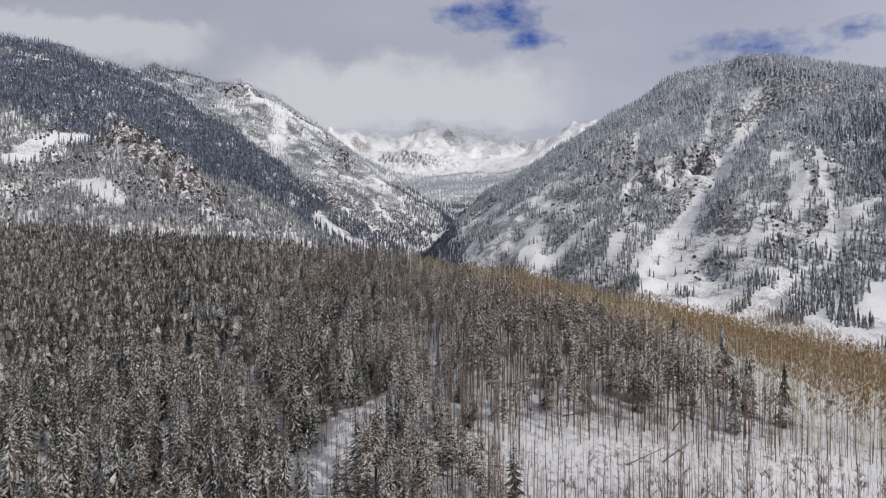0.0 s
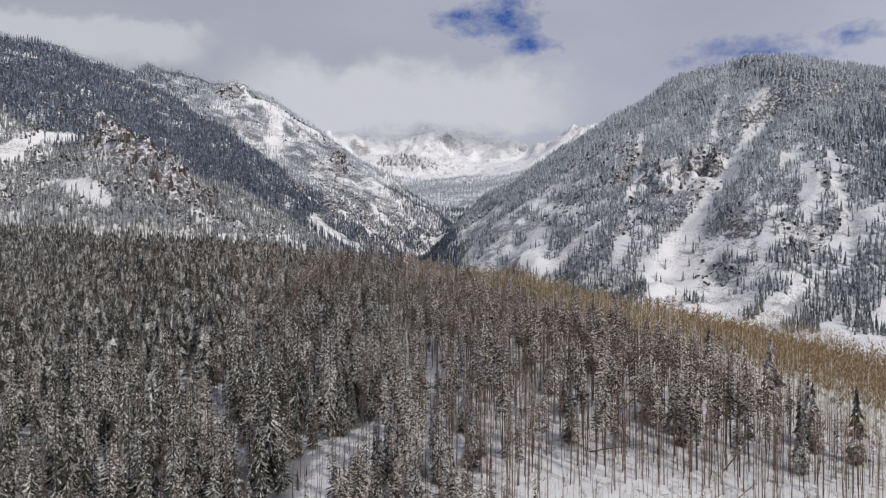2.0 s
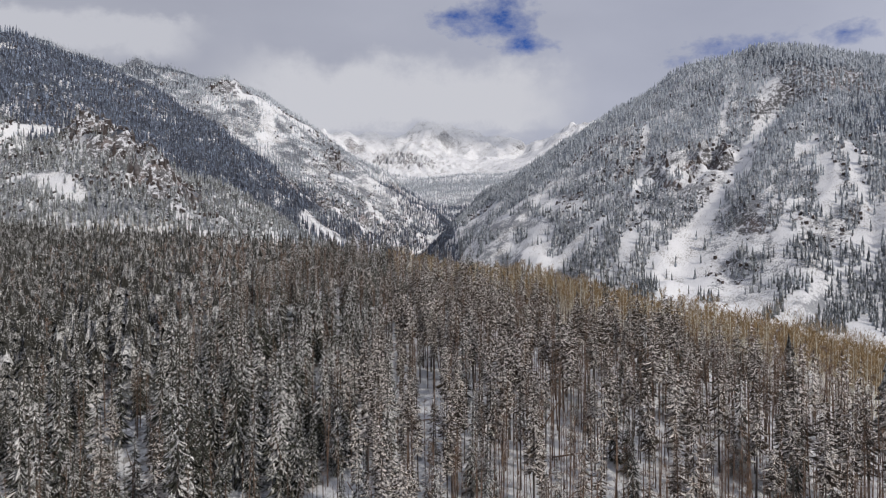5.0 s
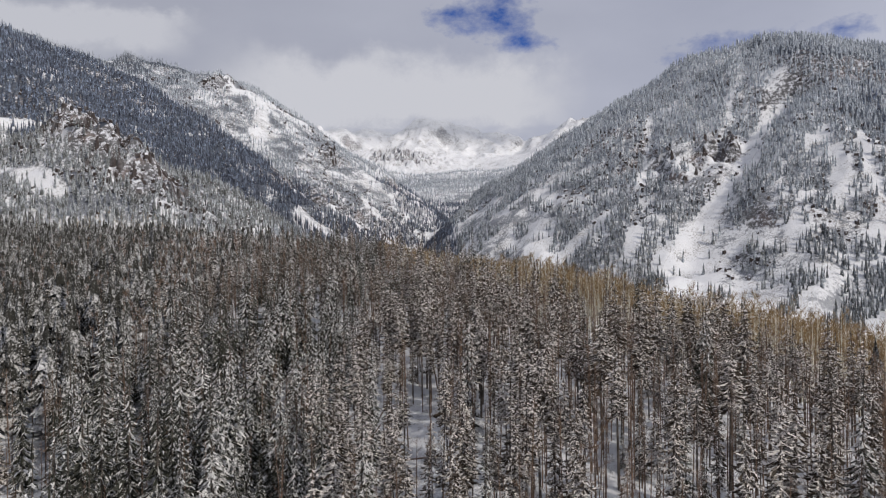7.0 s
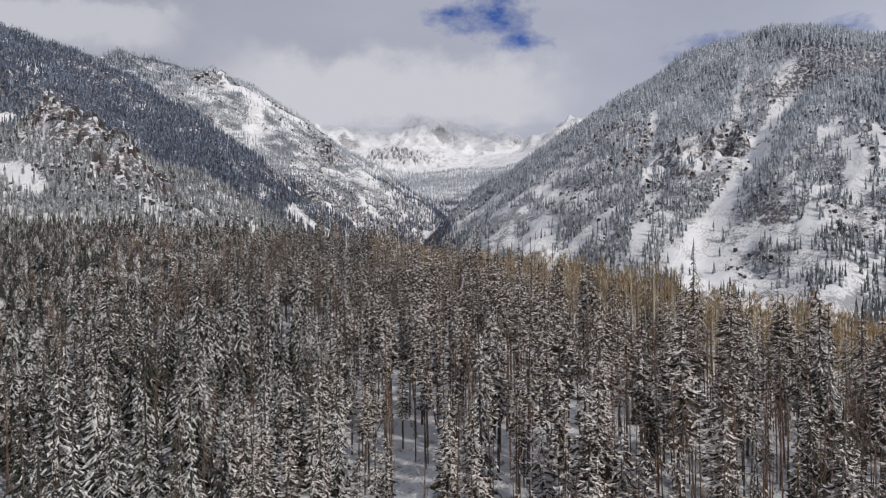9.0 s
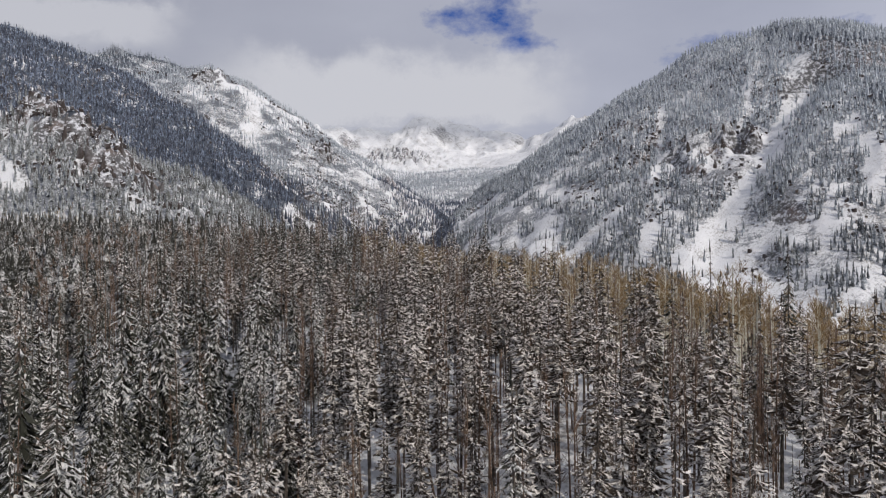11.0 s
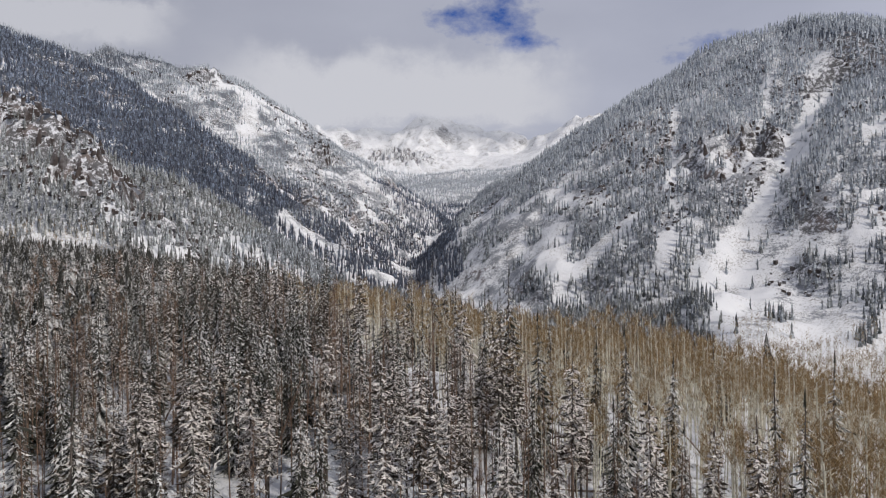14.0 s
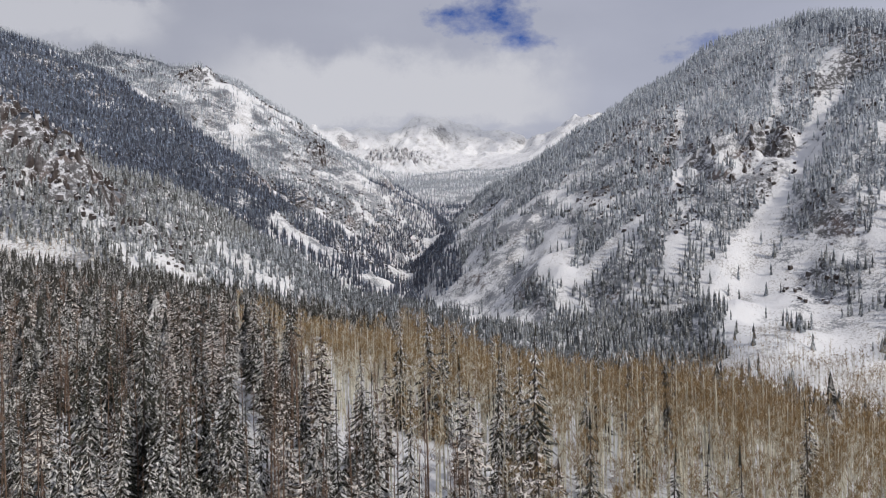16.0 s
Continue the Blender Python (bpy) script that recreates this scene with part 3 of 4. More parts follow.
def bare_tree(rng, h=15.0, crown=0.58, twig_count=150, r0=0.13, wide=1.5, branches=9, twig=(0.6, 1.5), thick=0.05, steep=0.9, tip=0.03):
    """A leafless stem with its limbs, and the haze of twigs at the top."""
    sv, sf, (cx, cy, cz) = tube(rng, h, r0, tip, 0.22, lean=rng.uniform(-0.03, 0.03))
    V, F = [sv], [sf]
    n = len(sv)
    tips = []
    for k in range(branches):
        t = crown * 0.8 + (0.97 - crown * 0.8) * (k + rng.uniform(0, 1)) / branches
        a = rng.uniform(0, 6.283)
        ln = wide * (1.15 - t * 0.75) * rng.uniform(0.7, 1.3)
        z = t * h
        ox, oy = np.interp(z, cz, cx), np.interp(z, cz, cy)
        end = np.array([ox + ln * math.cos(a), oy + ln * math.sin(a), z + ln * steep])
        start = np.array([ox, oy, z])
        side = np.array([-math.sin(a), math.cos(a), 0]) * 0.03
        V.append(np.array([start + side, start - side, start + (0, 0, 0.06), end]))
        F.append(np.array([(0, 1, 3), (1, 2, 3), (2, 0, 3)]) + n)
        n += 4
        tips.append((start, end))
    tv = np.zeros((twig_count * 3, 3))
    for k in range(twig_count):
        s, e = tips[rng.integers(len(tips))]
        u = rng.uniform(0.15, 1.0)
        p = s + (e - s) * u + rng.uniform(-0.25, 0.25, 3)
        a = rng.uniform(0, 6.283)
        ln = rng.uniform(*twig)
        d = np.array([math.cos(a) * 0.55, math.sin(a) * 0.55, rng.uniform(0.5, 1.0)]) * ln
        b = rng.uniform(0, 6.283)
        w = np.array([math.cos(b), math.sin(b), 0]) * thick
        tv[3 * k], tv[3 * k + 1], tv[3 * k + 2] = p - w, p + w, p + d
    return (np.concatenate(V), np.concatenate(F)), (tv, np.arange(twig_count * 3).reshape(-1, 3))


def joined(stem, top):
    """Stem and crown in one: corners, triangles and material slots."""
    (a, f), (b, g) = stem, top
    return np.concatenate([a, b]), np.concatenate([f, g + len(a)]), np.concatenate([np.zeros(len(f)), np.ones(len(g))])


def plant(name, kinds, places, materials, label, seed):
    """Many trees as one sheet of growth. kinds: templates; places: x, y, z, size."""
    rng = np.random.default_rng(seed)
    which = rng.integers(0, len(kinds), len(places))
    V, F, S, n = [], [], [], 0
    for k, (tv, tf, ts) in enumerate(kinds):
        P = places[which == k]
        if not len(P):
            continue
        a = rng.uniform(0, 6.283, len(P))
        c, s = np.cos(a)[:, None], np.sin(a)[:, None]
        size = P[:, 3:4]
        slim = size * rng.uniform(0.8, 1.2, (len(P), 1))
        tip = rng.uniform(-0.025, 0.025, (2, len(P), 1))
        x = (c * tv[:, 0] - s * tv[:, 1]) * slim + tip[0] * tv[:, 2] + P[:, 0:1]
        y = (s * tv[:, 0] + c * tv[:, 1]) * slim + tip[1] * tv[:, 2] + P[:, 1:2]
        z = tv[:, 2] * size + P[:, 2:3]
        V.append(np.stack([x, y, z], 2).reshape(-1, 3))
        F.append((tf[None] + (n + np.arange(len(P)) * len(tv))[:, None, None]).reshape(-1, 3))
        S.append(np.tile(ts, len(P)))
        n += len(P) * len(tv)
    if not V:
        return None
    ob = new(name, mesh_of(name, np.concatenate(V), np.concatenate(F), materials, np.concatenate(S)))
    return tagged(ob, label, "rocks" if name == "scree" else "trees", kind="stuff")


def jittered(x0, x1, y0, y1, step, seed):
    rng = np.random.default_rng(seed)
    X, Y = np.meshgrid(np.arange(x0, x1, step), np.arange(y0, y1, step))
    X = X.ravel() + rng.uniform(-0.48, 0.48, X.size) * step
    Y = Y.ravel() + rng.uniform(-0.48, 0.48, Y.size) * step
    return X, Y, rng


def seen_from_path(x, y):
    """Inside the wedge that the valley view takes in."""
    return (np.abs(x) < 0.74 * y + 40)


def placed(x, y, size):
    return np.stack([x, y, height(x, y) - 0.25, size], 1)


def aspen_edge(y):
    return np.interp(y, [0, 150, 200, 228, 242, 252, 262, 280, 300, 320, 335, 350, 400, 430, 470, 520, 600], [70, 80, 84, 80, 66, 36, 20, 12, 8, 0, -12, -16, -42, -50, -60, -40, 0])


rng0 = np.random.default_rng(7)
SPRUCES = [conifer(rng0, 18, 0.04, rng0.uniform(1.9, 2.9), 34, 9, 0.5, 0.4, 1.05, 0.6, 5) for _ in range(8)]
PINES = [conifer(rng0, 17, rng0.uniform(0.32, 0.6), rng0.uniform(1.1, 1.6), 30, 8, 0.32, 0.6, 0.55, 0.55, 5, 0.2) for _ in range(8)]
ASPENS = [bare_tree(rng0, 15, 0.80, 260, 0.15, 2.2, 13, (0.5, 1.2), 0.028, 0.8, 0.05) for _ in range(6)]
STEMS = [joined(*bare_tree(rng0, 14, 0.45, 44, 0.11, 1.0, 7, (0.5, 1.2), 0.03)) for _ in range(6)]
YOUNG_ASPENS = [joined(*bare_tree(rng0, 14, 0.8, 40, 0.085, 1.1, 5, (0.5, 1.1), 0.03, 1.0, 0.03)) for _ in range(5)]
GREYS = [bare_tree(rng0, 15, 0.34, 150, 0.13, 1.3, 14, (0.4, 1.0), 0.026) for _ in range(5)]
MID_SPRUCE = [joined(tube(rng0, 15, 0.16, 0.03, 0.1, 3, 1)[:2], both(skirted(rng0, 17.5, 0.05, w, 9, 10, 0.32, 0.95), conifer(rng0, 17, 0.06, w * 1.05, 9, 4, 0.5, 0.4, 1.0, 0.9, 0)[1]))
              for w in (1.7, 2.0, 2.3, 2.6, 1.9, 2.4)]
MID_PINE = [joined(tube(rng0, 15, 0.16, 0.03, 0.1, 3, 1)[:2], conifer(rng0, 16, 0.32, rng0.uniform(1.2, 1.6), 14, 6, 0.3, 0.5, 0.6, 1.6, 1)[1]) for _ in range(6)]
MID_BARE = [joined(*bare_tree(rng0, 15, 0.74, 60, 0.13, 2.0, 4, (0.7, 1.7), 0.055)) for _ in range(5)]
LOW_SPRUCE = [(*t, np.ones(len(t[1]))) for t in (skirted(rng0, 17, 0.04, rng0.uniform(1.6, 2.3), 7, 8, 0.3, 0.9) for _ in range(8))]
THIN_BARE = [joined(tube(rng0, 14, 0.12, 0.03, 0.2, 3, 2)[:2], bare_tree(rng0, 15, 0.6, 32, 0.13, 2.0, 6, (0.9, 2.0), 0.11)[1]) for _ in range(5)]
FAR_BARE = [joined(tube(rng0, 14, 0.12, 0.03, 0.2, 3, 1)[:2], bare_tree(rng0, 15, 0.6, 20, 0.13, 2.0, 5, (1.0, 2.2), 0.15)[1]) for _ in range(5)]
FAR_TREE = [(*t, np.ones(len(t[1]))) for t in (skirted(rng0, 17, 0.0, 2.25, 3, 4) for _ in range(6))]


SPIRES = [(47, 274, 1.18), (32, 282, 1.12), (25, 292, 1.05), (12, 300, 1.1), (20, 306, 0.95), (85, 397, 1.25), (1, 353, 1.1), (-20, 316, 1.15), (-31, 322, 1.2), (-24, 330, 0.8), (37, 262, 1.0), (60, 300, 0.9)]


MASS_SPRUCE = [joined(*conifer(rng0, 18, 0.04, rng0.uniform(1.9, 2.9), 30, 8, 0.5, 0.4, 1.05, 0.8, 2)) for _ in range(8)]
MASS_PINE = [joined(*conifer(rng0, 17, rng0.uniform(0.32, 0.6), rng0.uniform(1.1, 1.6), 26, 8, 0.32, 0.6, 0.55, 0.65, 3, 0.2)) for _ in range(8)]
SAPLINGS = [joined(tube(rng0, 15, 0.12, 0.03, 0.2, 3, 2)[:2], bare_tree(rng0, 15, 0.5, 24, 0.13, 1.8, 4, (0.8, 1.8), 0.03)[1]) for _ in range(5)]


def near_forest():
    """The wooded hill under the camera's way: kind, place and size of each tree."""
    X, Y, rng = jittered(-230, 190, 60, 460, 3.35, 3)
    keep = ~open_land(X, Y)
    edge = aspen_edge(Y) + 9 * fbm(X, Y, 34, 3, 30)
    dense = np.where(X > edge, 0.97, 0.86)
    dense = np.where((X > 14) & (Y < 158), 0.8, dense)
    dense = np.where((X < -22) & (Y < 290), 0.60, dense)
    dense = np.where((X < edge) & (Y > 305), 0.84, dense)
    keep &= rng.uniform(0, 1, X.size) < dense
    keep &= np.abs(X) < 0.70 * Y + 25
    X, Y, edge = X[keep], Y[keep], edge[keep]
    u = rng.uniform(0, 1, X.size)
    patch = fbm(X, Y, 40, 3, 33)
    kind = np.where(X > edge, np.where(u < 0.035, 0, 2), np.where(u < 0.26 + 0.3 * patch - 0.004 * (X + 20), 0, 1))
    grey = (X < edge) & (X > edge - 75) & (u > 0.55 - 0.25 * patch)
    kind = np.where(grey | ((X <= edge) & (u > 0.80)), 3, kind)
    kind = np.where((X + 10 * patch < -22) & (Y < 275) & (u < 0.72), 0, kind)
    kind = np.where((X > -75) & (X < edge - 4) & (Y > 292) & (Y < 385), np.where(u < 0.50 + 0.2 * patch, 0, np.where(u < 0.72, 1, 3)), kind)
    stand = X + 14 * patch > 12
    kind = np.where(stand & (Y < 250) & (X < edge), np.where(u < 0.10, 0, np.where(u < 0.55, 1, 3)), kind)
    kind = np.where((X > 14) & (Y < 160) & (u < 0.9), 3, kind)
    kind = np.where((X > 62) & (X > edge) & (kind == 0), 2, kind)
    size = np.where(kind < 2, rng.uniform(0.62, 1.12, X.size), rng.uniform(0.72, 1.1, X.size))
    size = np.where(kind == 2, size * (1 + 0.28 * fbm(X, Y, 24, 3, 36)), size)
    size = np.where((kind == 0) & (rng.uniform(0, 1, X.size) < 0.14), size * 0.55, size)
    size = np.where((kind == 0) & (X < -22) & (Y < 275), rng.uniform(0.55, 1.4, X.size), size)
    size = np.where((kind == 0) & (X > -22) & (Y > 240), size * 0.86, size)
    size = np.where((kind == 0) & (X > edge), rng.uniform(0.8, 1.3, X.size), size)
    # tall spires that stand out above the aspens
    X, Y = np.concatenate([X, [x for x, y, s in SPIRES]]), np.concatenate([Y, [y for x, y, s in SPIRES]])
    kind, size = np.concatenate([kind, np.zeros(len(SPIRES), int)]), np.concatenate([size, [s for x, y, s in SPIRES]])
    return kind, placed(X, Y, size), rng


def stems():
    """Thin bare stems that fill the stand between the crowns."""
    X, Y, rng = jittered(-70, 86, 120, 340, 3.2, 85)
    keep = ~open_land(X, Y) & (X < aspen_edge(Y) + 2) & ((X < 14) | (Y > 156)) & (rng.uniform(0, 1, X.size) < 0.20 + 0.55 * (X > -2) * (Y < 262) + 0.28 * (Y > 285))
    X, Y = X[keep], Y[keep]
    plant("bare_wood", STEMS, placed(X, Y, rng.uniform(0.6, 1.05, X.size)), [GREY_BARK, GREY_TWIGS], "thin leafless grey-brown stems crowded on the hill", 86)
    # pale young stems between the grown aspens
    X, Y, rng = jittered(-40, 110, 280, 450, 2.7, 87)
    keep = ~open_land(X, Y) & (X > aspen_edge(Y) - 3) & (rng.uniform(0, 1, X.size) < 0.5 + 0.3 * fbm(X, Y, 22, 3, 37))
    X, Y = X[keep], Y[keep]
    plant("aspen_wood", YOUNG_ASPENS, placed(X, Y, rng.uniform(0.55, 1.05, X.size)), [ASPEN_BARK, OCHRE_TWIGS], "thin pale aspen stems crowded between the grown trees", 84)


def part(name, arrays, material, parent, label=""):
    ob = new(name, mesh_of(name, *arrays, [material]))
    ob.parent = parent
    return tagged(ob, label)


KINDS = [("spruce_tree", SPRUCES, CONIFER_BARK, SPRUCE, "snow-dusted dark green spruce on the snowy hill", "spruces on the hill"),
         ("pine_tree", PINES, CONIFER_BARK, PINE, "frosted tall pine with a bare lower trunk", "pines on the hill"),
         ("aspen_tree", ASPENS, ASPEN_BARK, OCHRE_TWIGS, "leafless pale-barked aspen with ochre twigs", "aspens on the hill"),
         ("bare_tree", GREYS, GREY_BARK, GREY_TWIGS, "leafless grey-brown tree with rime on its twigs", "bare trees on the hill")]


def grow_hill():
    kind, P, rng = near_forest()
    mids = [MID_SPRUCE, MID_PINE, MID_BARE, MID_BARE]
    masses = [MASS_SPRUCE, MASS_PINE, [joined(*t) for t in ASPENS], [joined(*t) for t in GREYS]]
    for k, (name, variants, stem_mat, top_mat, label, group) in enumerate(KINDS):
        Q = P[kind == k]
        order = np.argsort(np.abs(Q[:, 0]) + 0.12 * np.abs(Q[:, 1] - 260), kind="stable")
        Q = Q[order]
        single, rest = Q[:290], Q[290:]
        made = []
        for i, (x, y, z, s) in enumerate(single):
            v = i % len(variants)
            turn = rng.uniform(0, 360)
            m = pose(x, y, z, rng.uniform(-1.5, 1.5), rng.uniform(-1.5, 1.5), turn) @ Matrix.Diagonal((s * rng.uniform(0.85, 1.15), s, s, 1))
            if v == i:
                root = new(name)
                root.empty_display_size = 0.5
                part("trunk", variants[v][0], stem_mat, root)
                part("crown", variants[v][1], top_mat, root)
                tagged(root, label, "tree", group)
                root.matrix_basis = m
                made.append(root)
            else:
                ob = made[v]
                keep = ob.matrix_basis.copy()
                ob.matrix_basis = Matrix.Identity(4)
                copy_thing(ob, m)
                ob.matrix_basis = keep
        close = (np.abs(rest[:, 0]) < 62) & (rest[:, 1] > 120) & (rest[:, 1] < 375)
        close |= (rest[:, 0] < 0) & (rest[:, 0] > -125) & (rest[:, 1] > 110) & (rest[:, 1] < 225)
        plural = name.replace("_tree", "_wood")
        plant(plural, masses[k], rest[close], [stem_mat, top_mat], label.replace(" on ", " among many on "), 40 + k)
        edge = ~close & (k == 2) & (np.abs(rest[:, 0]) > 95)
        plant(plural, mids[k], rest[~close & ~edge], [stem_mat, HILL_SPRUCE if k == 0 else top_mat], label.replace(" on ", " among many on "), 50 + k)
        if edge.any():
            plant(plural, THIN_BARE, rest[edge], [stem_mat, top_mat], label.replace(" on ", " among many on "), 55 + k)


def grow_far():
    # the back of the hill and its long left shoulder
    X, Y, rng = jittered(-640, 330, 200, 720, 4.9, 60)
    inside = (X > -230) & (X < 190) & (Y < 460)
    keep = ~inside & seen_from_path(X, Y) & ~open_land(X, Y) & (rng.uniform(0, 1, X.size) < 0.95)
    X, Y = X[keep], Y[keep]
    leafless = 0.45 * fbm(X, Y, 70, 3, 61) + np.where((X > aspen_edge(Y)) & (X > -60), 0.9, 0) + np.exp(-((X + 282) / 70) ** 2 - ((Y - 678) / 42) ** 2) * 2 > 0.55
    size = rng.uniform(0.55, 1.05, X.size)
    plant("spruce_wood", LOW_SPRUCE, placed(X, Y, size)[~leafless], [CONIFER_BARK, HILL_SPRUCE], "snow-dusted spruce wood over the shoulder of the hill", 62)
    plant("aspen_wood", THIN_BARE, placed(X, Y, size * 0.85)[leafless], [ASPEN_BARK, OCHRE_TWIGS], "leafless ochre aspen wood beyond the hill", 63)
    # bare brush between the hill and the foot of the snow slide
    X, Y, rng = jittered(90, 340, 470, 668, 3.9, 58)
    keep = (rng.uniform(0, 1, X.size) < 0.62 + 0.5 * fbm(X, Y, 40, 3, 59)) & (X > 100 + 0.2 * (Y - 470))
    plant("aspen_wood", FAR_BARE, placed(X[keep], Y[keep], rng.uniform(0.5, 0.95, keep.sum())), [ASPEN_BARK, OCHRE_TWIGS], "leafless ochre aspen brush below the snow slide", 56)
    # the foot of the hill, round and behind the start of the way
    X, Y, rng = jittered(-420, 330, -160, 470, 7.6, 64)
    inside = (X > -230) & (X < 190) & (Y > 60) & (Y < 460) & (np.abs(X) < 0.70 * Y + 25)
    keep = ~inside & ~(seen_from_path(X, Y) & (Y > 200)) & ~open_land(X, Y) & (rng.uniform(0, 1, X.size) < 0.8) & (height(X, Y) < -24)
    X, Y = X[keep], Y[keep]
    bare = X + 30 * fbm(X, Y, 60, 3, 66) > 60
    size = rng.uniform(0.55, 1.0, X.size)
    plant("spruce_wood", FAR_TREE, placed(X, Y, size)[~bare], [CONIFER_BARK, HILL_SPRUCE], "snow-dusted spruce wood at the foot of the hill", 67)
    plant("aspen_wood", THIN_BARE, placed(X, Y, size * 0.85)[bare], [ASPEN_BARK, OCHRE_TWIGS], "leafless ochre aspen wood at the foot of the hill", 68)
    # the mountain flanks
    for name, box, step, seed in (("left mountain", (-1300, 0, 540, 1560), 5.2, 70), ("right mountain", (0, 1100, 560, 1900), 4.9, 71),
                                  ("back valley", (-1500, 500, 1560, 2620), 7.4, 72), ("high shelf", (-500, 700, 2500, 2760), 8.0, 73)):
        X, Y, rng = jittered(*box, step, seed)
        keep = seen_from_path(X, Y) & ~open_land(X, Y) & (rng.uniform(0, 1, X.size) < 0.93)
        if name == "right mountain":
            keep &= Y < 1560 + (X < 330) * 340
        if name == "left mountain":
            keep &= (Y > 715) | (X < -620)
        X, Y = X[keep], Y[keep]
        Z = height(X, Y)
        wood = 0.5 + 0.42 * fbm(X, Y, 95, 4, seed) + 0.30 * fbm(X, Y, 22, 3, seed + 1)
        if name == "left mountain":
            cover = np.where(dark_side(X, Y), 1.4, 1.1)
            cover = np.where((X < -180) & (Y < 985), 1.15, cover)
            cover = np.where((X > -290) & (X < 0) & (Y > 1080), 0.42, cover)
        elif name == "right mountain":
            cover = 0.56 + 0.58 * np.clip((Z - 70) / 130, -0.3, 1)
            cover = np.where((X > 250) & (Y < 900), np.where(X > 380, 0.64, 0.48), cover)
            cover = np.where((X < 215) & (Z < 30), 0.60, cover)
            cover = np.where((X > 500 + 20 * fbm(X, Y, 60, 3, 88)) & (Z > 60), 1.3, cover)
            cover = right_woods(X, Y, cover)
        elif name == "back valley":
            cover = np.where(X < -600, 1.1, np.where((X > -330) & (X < -60) & (Y < 1700), 0.66, np.where(X < -150, 0.90, 1.02)))
        else:
            cover = 1.0
        ok = (wood < cover) & (np.hypot(height(X + 3, Y) - Z, height(X, Y + 3) - Z) < 5.2)
        size = rng.uniform(0.40, 0.94, X.size) * np.where(Y > 1560, 0.9, 1.0)
        P = np.stack([X, Y, Z - 0.5, size], 1)[ok]
        # trees that take the shade-tinted needles: left forest, valley floor, right flank
        shade_tinted = dark_side(P[:, 0], P[:, 1]) | ((P[:, 1] > 1640) & (P[:, 1] < 2250) & (P[:, 0] > -140) & (P[:, 2] < 170))
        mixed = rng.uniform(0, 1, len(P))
        shade_tinted |= (P[:, 0] > 520 + 60 * mixed) & (P[:, 1] < 1500) & (P[:, 2] < 150 + 110 * mixed) & (mixed < 0.6)
        shade_tinted |= (P[:, 0] > -320) & (P[:, 0] < 30) & (P[:, 1] > 1040) & (P[:, 1] < 1700) & (P[:, 2] < 20 + 70 * mixed)
        hoary = ~shade_tinted & (P[:, 0] < -170) & (P[:, 1] < 985)
        hoary |= ~shade_tinted & (P[:, 0] > 40) & (P[:, 0] < 330) & (P[:, 1] < 900) & (P[:, 2] < 0) & (mixed < 0.5)
        for k, (group, mat) in enumerate(((~shade_tinted & ~hoary, HAZY_FAR_SPRUCE), (shade_tinted, SHADED_SPRUCE), (hoary, HOAR_SPRUCE))):
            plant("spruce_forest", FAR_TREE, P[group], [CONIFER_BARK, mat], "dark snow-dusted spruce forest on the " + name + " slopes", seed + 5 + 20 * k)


def dead_stem(rng, h):
    """A broken grey stem with the stubs of its limbs, lying along z."""
    sv, sf, (cx, cy, cz) = tube(rng, h, 0.15, 0.05, 0.2, 6, 6, low=0.0)
    V, F, n = [sv], [sf], len(sv)
    for k in range(10):
        z, a, ln = rng.uniform(0.25, 0.95) * h, rng.uniform(0, 6.283), rng.uniform(0.3, 1.1)
        o = np.array([np.interp(z, cz, cx), np.interp(z, cz, cy), z])
        e = o + np.array([math.cos(a), math.sin(a), 0.35]) * ln
        side = np.array([-math.sin(a), math.cos(a), 0]) * 0.035
        V.append(np.array([o + side, o - side, o + (0, 0, 0.07), e]))
        F.append(np.array([(0, 1, 3), (1, 2, 3), (2, 0, 3)]) + n)
        n += 4
    return np.concatenate(V), np.concatenate(F)


def dead_wood():
    """Snags that lean into their neighbours and logs half sunk in the snow."""
    rng = np.random.default_rng(95)
    stems_ = [mesh_of("dead_stem", *dead_stem(rng, rng.uniform(9, 14)), [GREY_BARK]) for _ in range(5)]
    X, Y, r2 = jittered(-60, 60, 140, 360, 19, 96)
    for i, (x, y) in enumerate(zip(X, Y)):
        lying = open_land(np.array([x]), np.array([y]))[0] or i % 3 == 0
        tilt = rng.uniform(76, 84) if lying else rng.uniform(22, 50)
        z = float(height(x, y)) + (0.15 if lying else -0.5)
        ob = new("fallen_log" if lying else "leaning_snag", stems_[i % 5])
        ob.matrix_basis = pose(x, y, z, 0, 0, rng.uniform(0, 360)) @ pose(0, 0, 0, tilt)
        tagged(ob, "fallen grey log half sunk in the snow" if lying else "dead grey snag leaning among the standing trees", "log" if lying else "dead tree",
               "fallen logs" if lying else "leaning snags")


def undergrowth():
    """Young bare stems that poke through the snow of the clearings."""
    X, Y, rng = jittered(-30, 130, 100, 180, 2.2, 80)
    keep = (open_land(X, Y) | ((X > 20) & (Y < 172))) & (rng.uniform(0, 1, X.size) < 0.8)
    plant("sapling_thicket", SAPLINGS, placed(X[keep], Y[keep], rng.uniform(0.18, 0.62, keep.sum())), [GREY_BARK, GREY_TWIGS], "thin leafless saplings in a snowy clearing", 81)


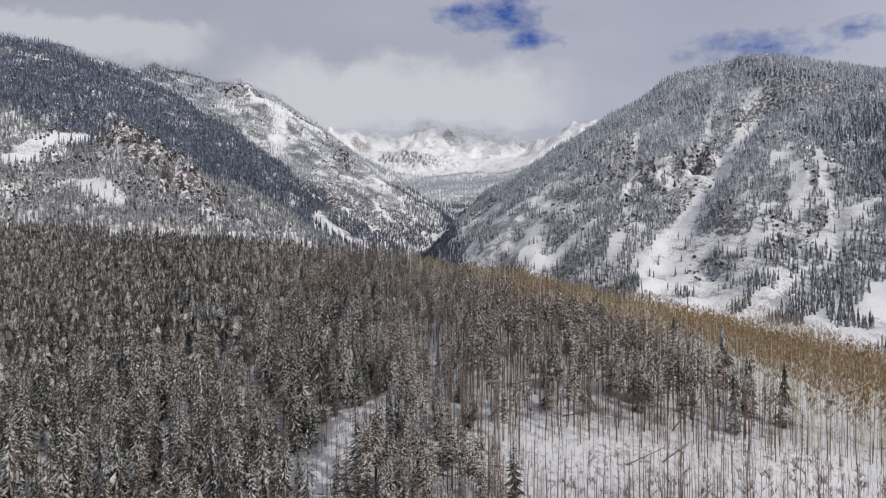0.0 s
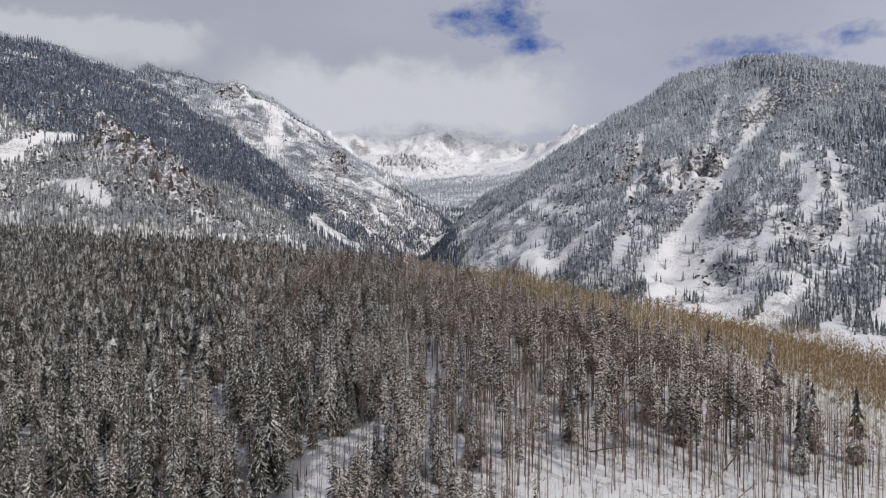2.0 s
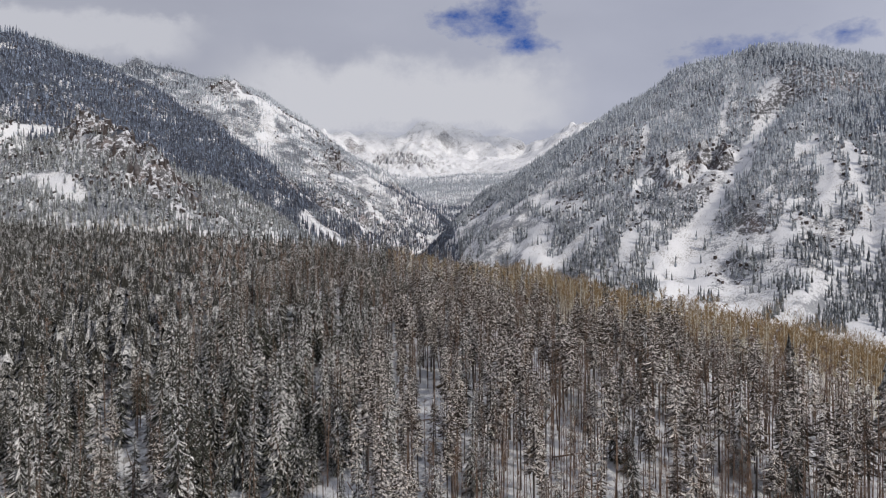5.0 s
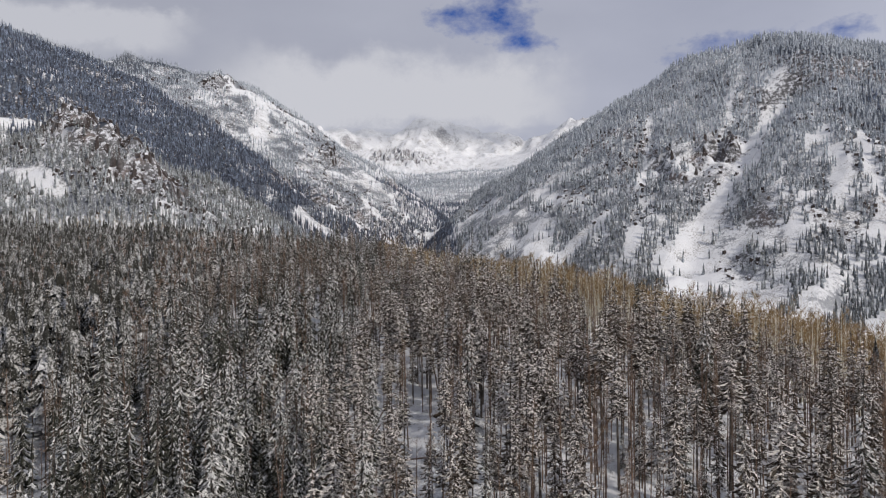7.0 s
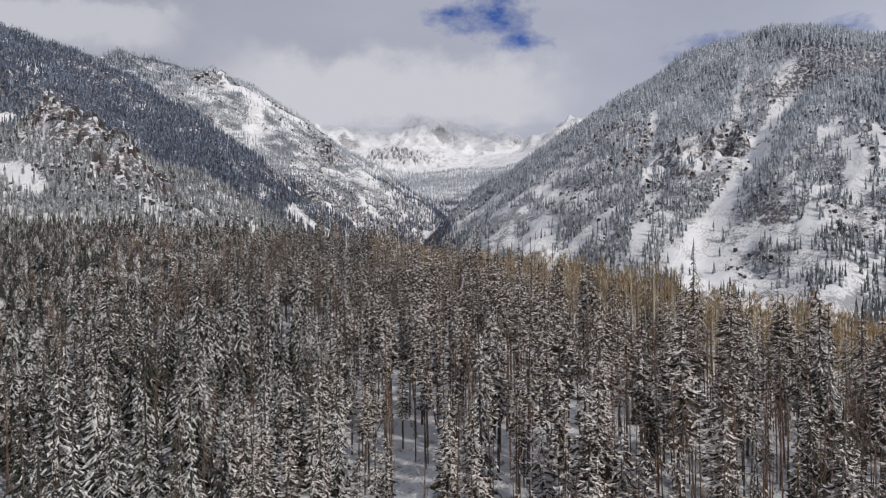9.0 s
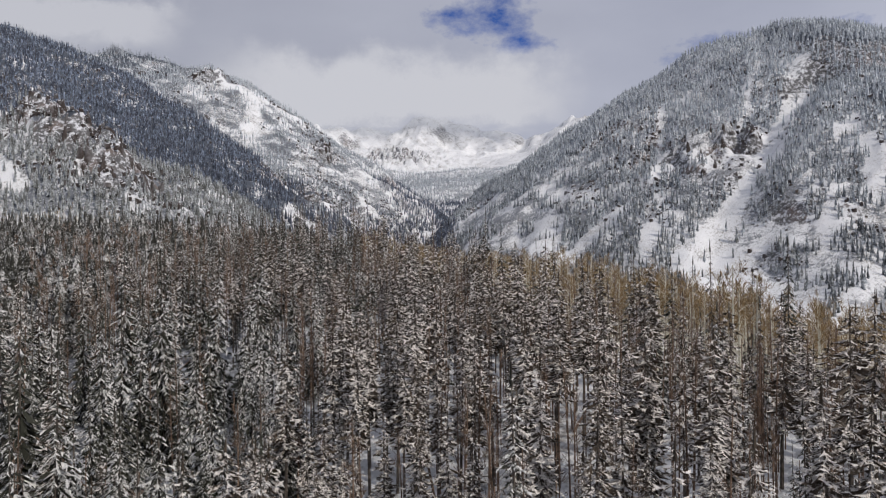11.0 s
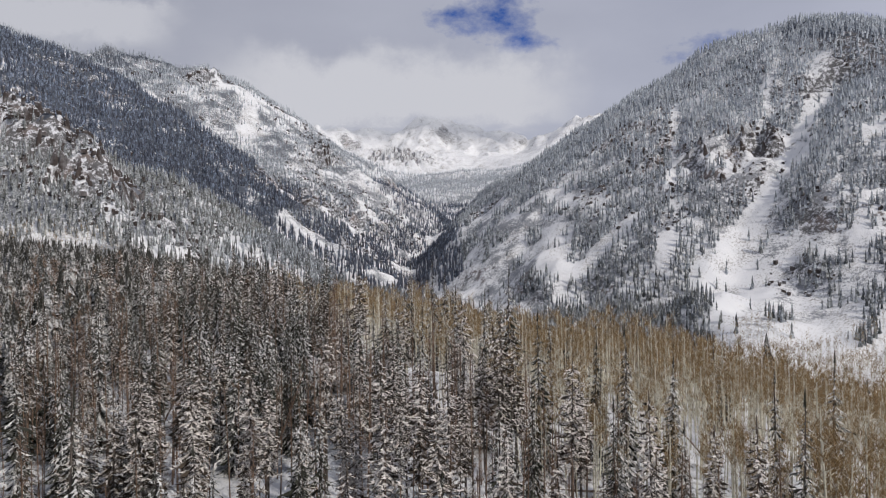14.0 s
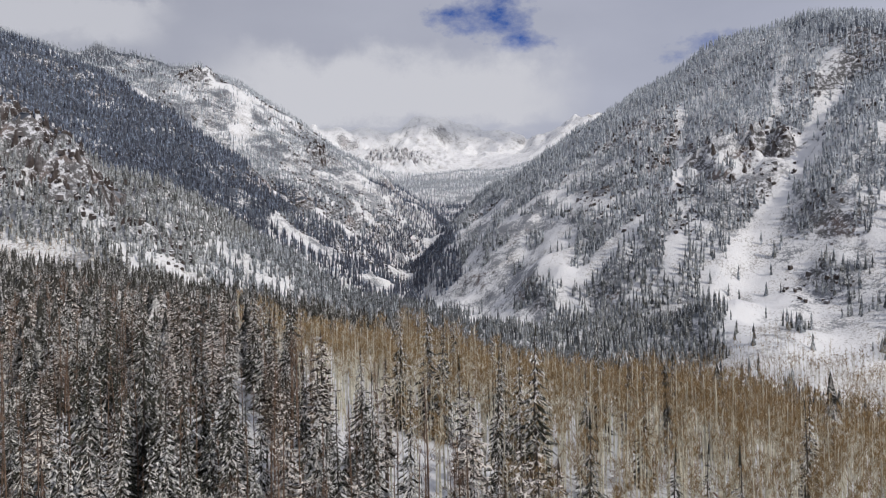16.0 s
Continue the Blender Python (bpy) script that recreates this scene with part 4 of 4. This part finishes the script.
# ---- rock outcrops on the flanks ----
def outcrop(cx, cy, radius, proud, label, seed):
    """A broken cliff: one craggy, ledged knob bedded in the slope."""
    rng = np.random.default_rng(seed)
    rings, spokes = 6, 13
    r = np.linspace(0, 1, rings)[:, None]
    a = np.linspace(0, 2 * np.pi, spokes, endpoint=False)[None]
    outline = 0.75 + 0.35 * fbm(3 * np.cos(a) + seed, 3 * np.sin(a), 1.5, 3, seed)
    X = cx + radius * r * outline * np.cos(a) + rng.uniform(-0.03, 0.03, (rings, spokes)) * radius
    Y = cy + radius * r * outline * np.sin(a) + rng.uniform(-0.03, 0.03, (rings, spokes)) * radius
    lumps = crags(X, Y, 9, seed) * 0.7 + crags(X, Y, 4, seed + 3) * 0.5
    ledge = np.round(lumps * 5) / 5
    lift = proud * (1 - r ** 3) * (0.15 + ledge) + rng.uniform(-0.9, 0.9, (rings, spokes)) - 2.5 * r
    Z = height(X, Y) + lift
    verts = np.stack([X.ravel(), Y.ravel(), Z.ravel()], 1)
    F = []
    for i in range(rings - 1):
        for j in range(spokes):
            p, q = i * spokes + j, i * spokes + (j + 1) % spokes
            F += [(p, p + spokes, q + spokes), (p, q + spokes, q)]
    ob = new("rock_outcrop", mesh_of("rock_outcrop", verts, np.array(F), [ROCK]))
    tagged(ob, label, "rock", "rock outcrops")


def boulder(rng):
    """An angular block, longer than high."""
    ang = np.linspace(0, 6.283, 6)[:5] + rng.uniform(-0.3, 0.3, 5)
    low = np.stack([np.cos(ang) * rng.uniform(0.8, 1.5, 5), np.sin(ang) * rng.uniform(0.5, 0.9, 5), rng.uniform(-1.0, -0.6, 5)], 1)
    high = low * rng.uniform(0.55, 0.95, (5, 1)) * (1, 1, 0) + np.stack([np.zeros(5), np.zeros(5), rng.uniform(0.3, 1.1, 5)], 1)
    v = np.concatenate([low, high, [(0, 0, rng.uniform(0.7, 1.3))]])
    f = []
    for j in range(5):
        k = (j + 1) % 5
        f += [(j, k, 5 + k), (j, 5 + k, 5 + j), (5 + j, 5 + k, 10)]
    return v, np.array(f), np.zeros(len(f))


def scree():
    """Loose ledges and blocks, too many to count, on the broken flanks."""
    rng = np.random.default_rng(140)
    kinds = [boulder(rng) for _ in range(10)]
    for name, box, step, low, seed in (("right mountain", (150, 540, 800, 1240), 5.5, 0.90, 141), ("left spur", (-520, -180, 740, 1020), 5.0, 0.72, 142),
                                       ("valley head", (-300, -30, 1130, 1620), 6.5, 0.76, 143), ("left mountain", (-760, -300, 1000, 1420), 7.0, 0.92, 144),
                                       ("right ridge", (60, 330, 1300, 1900), 7.0, 0.80, 145), ("high crest", (-700, -230, 1600, 2150), 8.0, 0.86, 146)):
        X, Y, r2 = jittered(*box, step, seed)
        broken = crags(X, Y, 60, seed) + 0.6 * cragginess(X, Y) + r2.uniform(-0.12, 0.12, X.size)
        keep = (broken > low) & (bareness(X, Y) < 0.5)
        X, Y = X[keep], Y[keep]
        size = r2.uniform(0.6, 2.4, X.size) ** 1.2 * (1.3 if box[2] > 1250 else 1.0)
        plant("scree", kinds, np.stack([X, Y, height(X, Y), size], 1), [ROCK], "dark snow-capped ledges and blocks on the " + name, seed)


def rocks():
    for k, (cx, cy, r, amp) in enumerate(CLIFFS):
        if cy > 2500 or amp < 10:
            continue
        word = "reddish-brown snow-dusted rock outcrop on the steep flank" if cx < 0 else "dark snow-dusted rock outcrop beside the gully"
        rng = np.random.default_rng(500 + k)
        for i in range(34 if amp > 12 else 10):
            t, d = rng.uniform(0, 6.28), r * 0.95 * math.sqrt(rng.uniform(0, 1))
            ox, oy = cx + d * math.cos(t), cy + d * math.sin(t)
            if bareness(np.array([ox]), np.array([oy]))[0] > 0.2:
                continue
            outcrop(ox, oy, rng.uniform(1.8, 5.6), rng.uniform(2.2, 6.0), word, 300 + 41 * k + i)


rocks()
scree()
grow_hill()
stems()
dead_wood()
grow_far()
undergrowth()
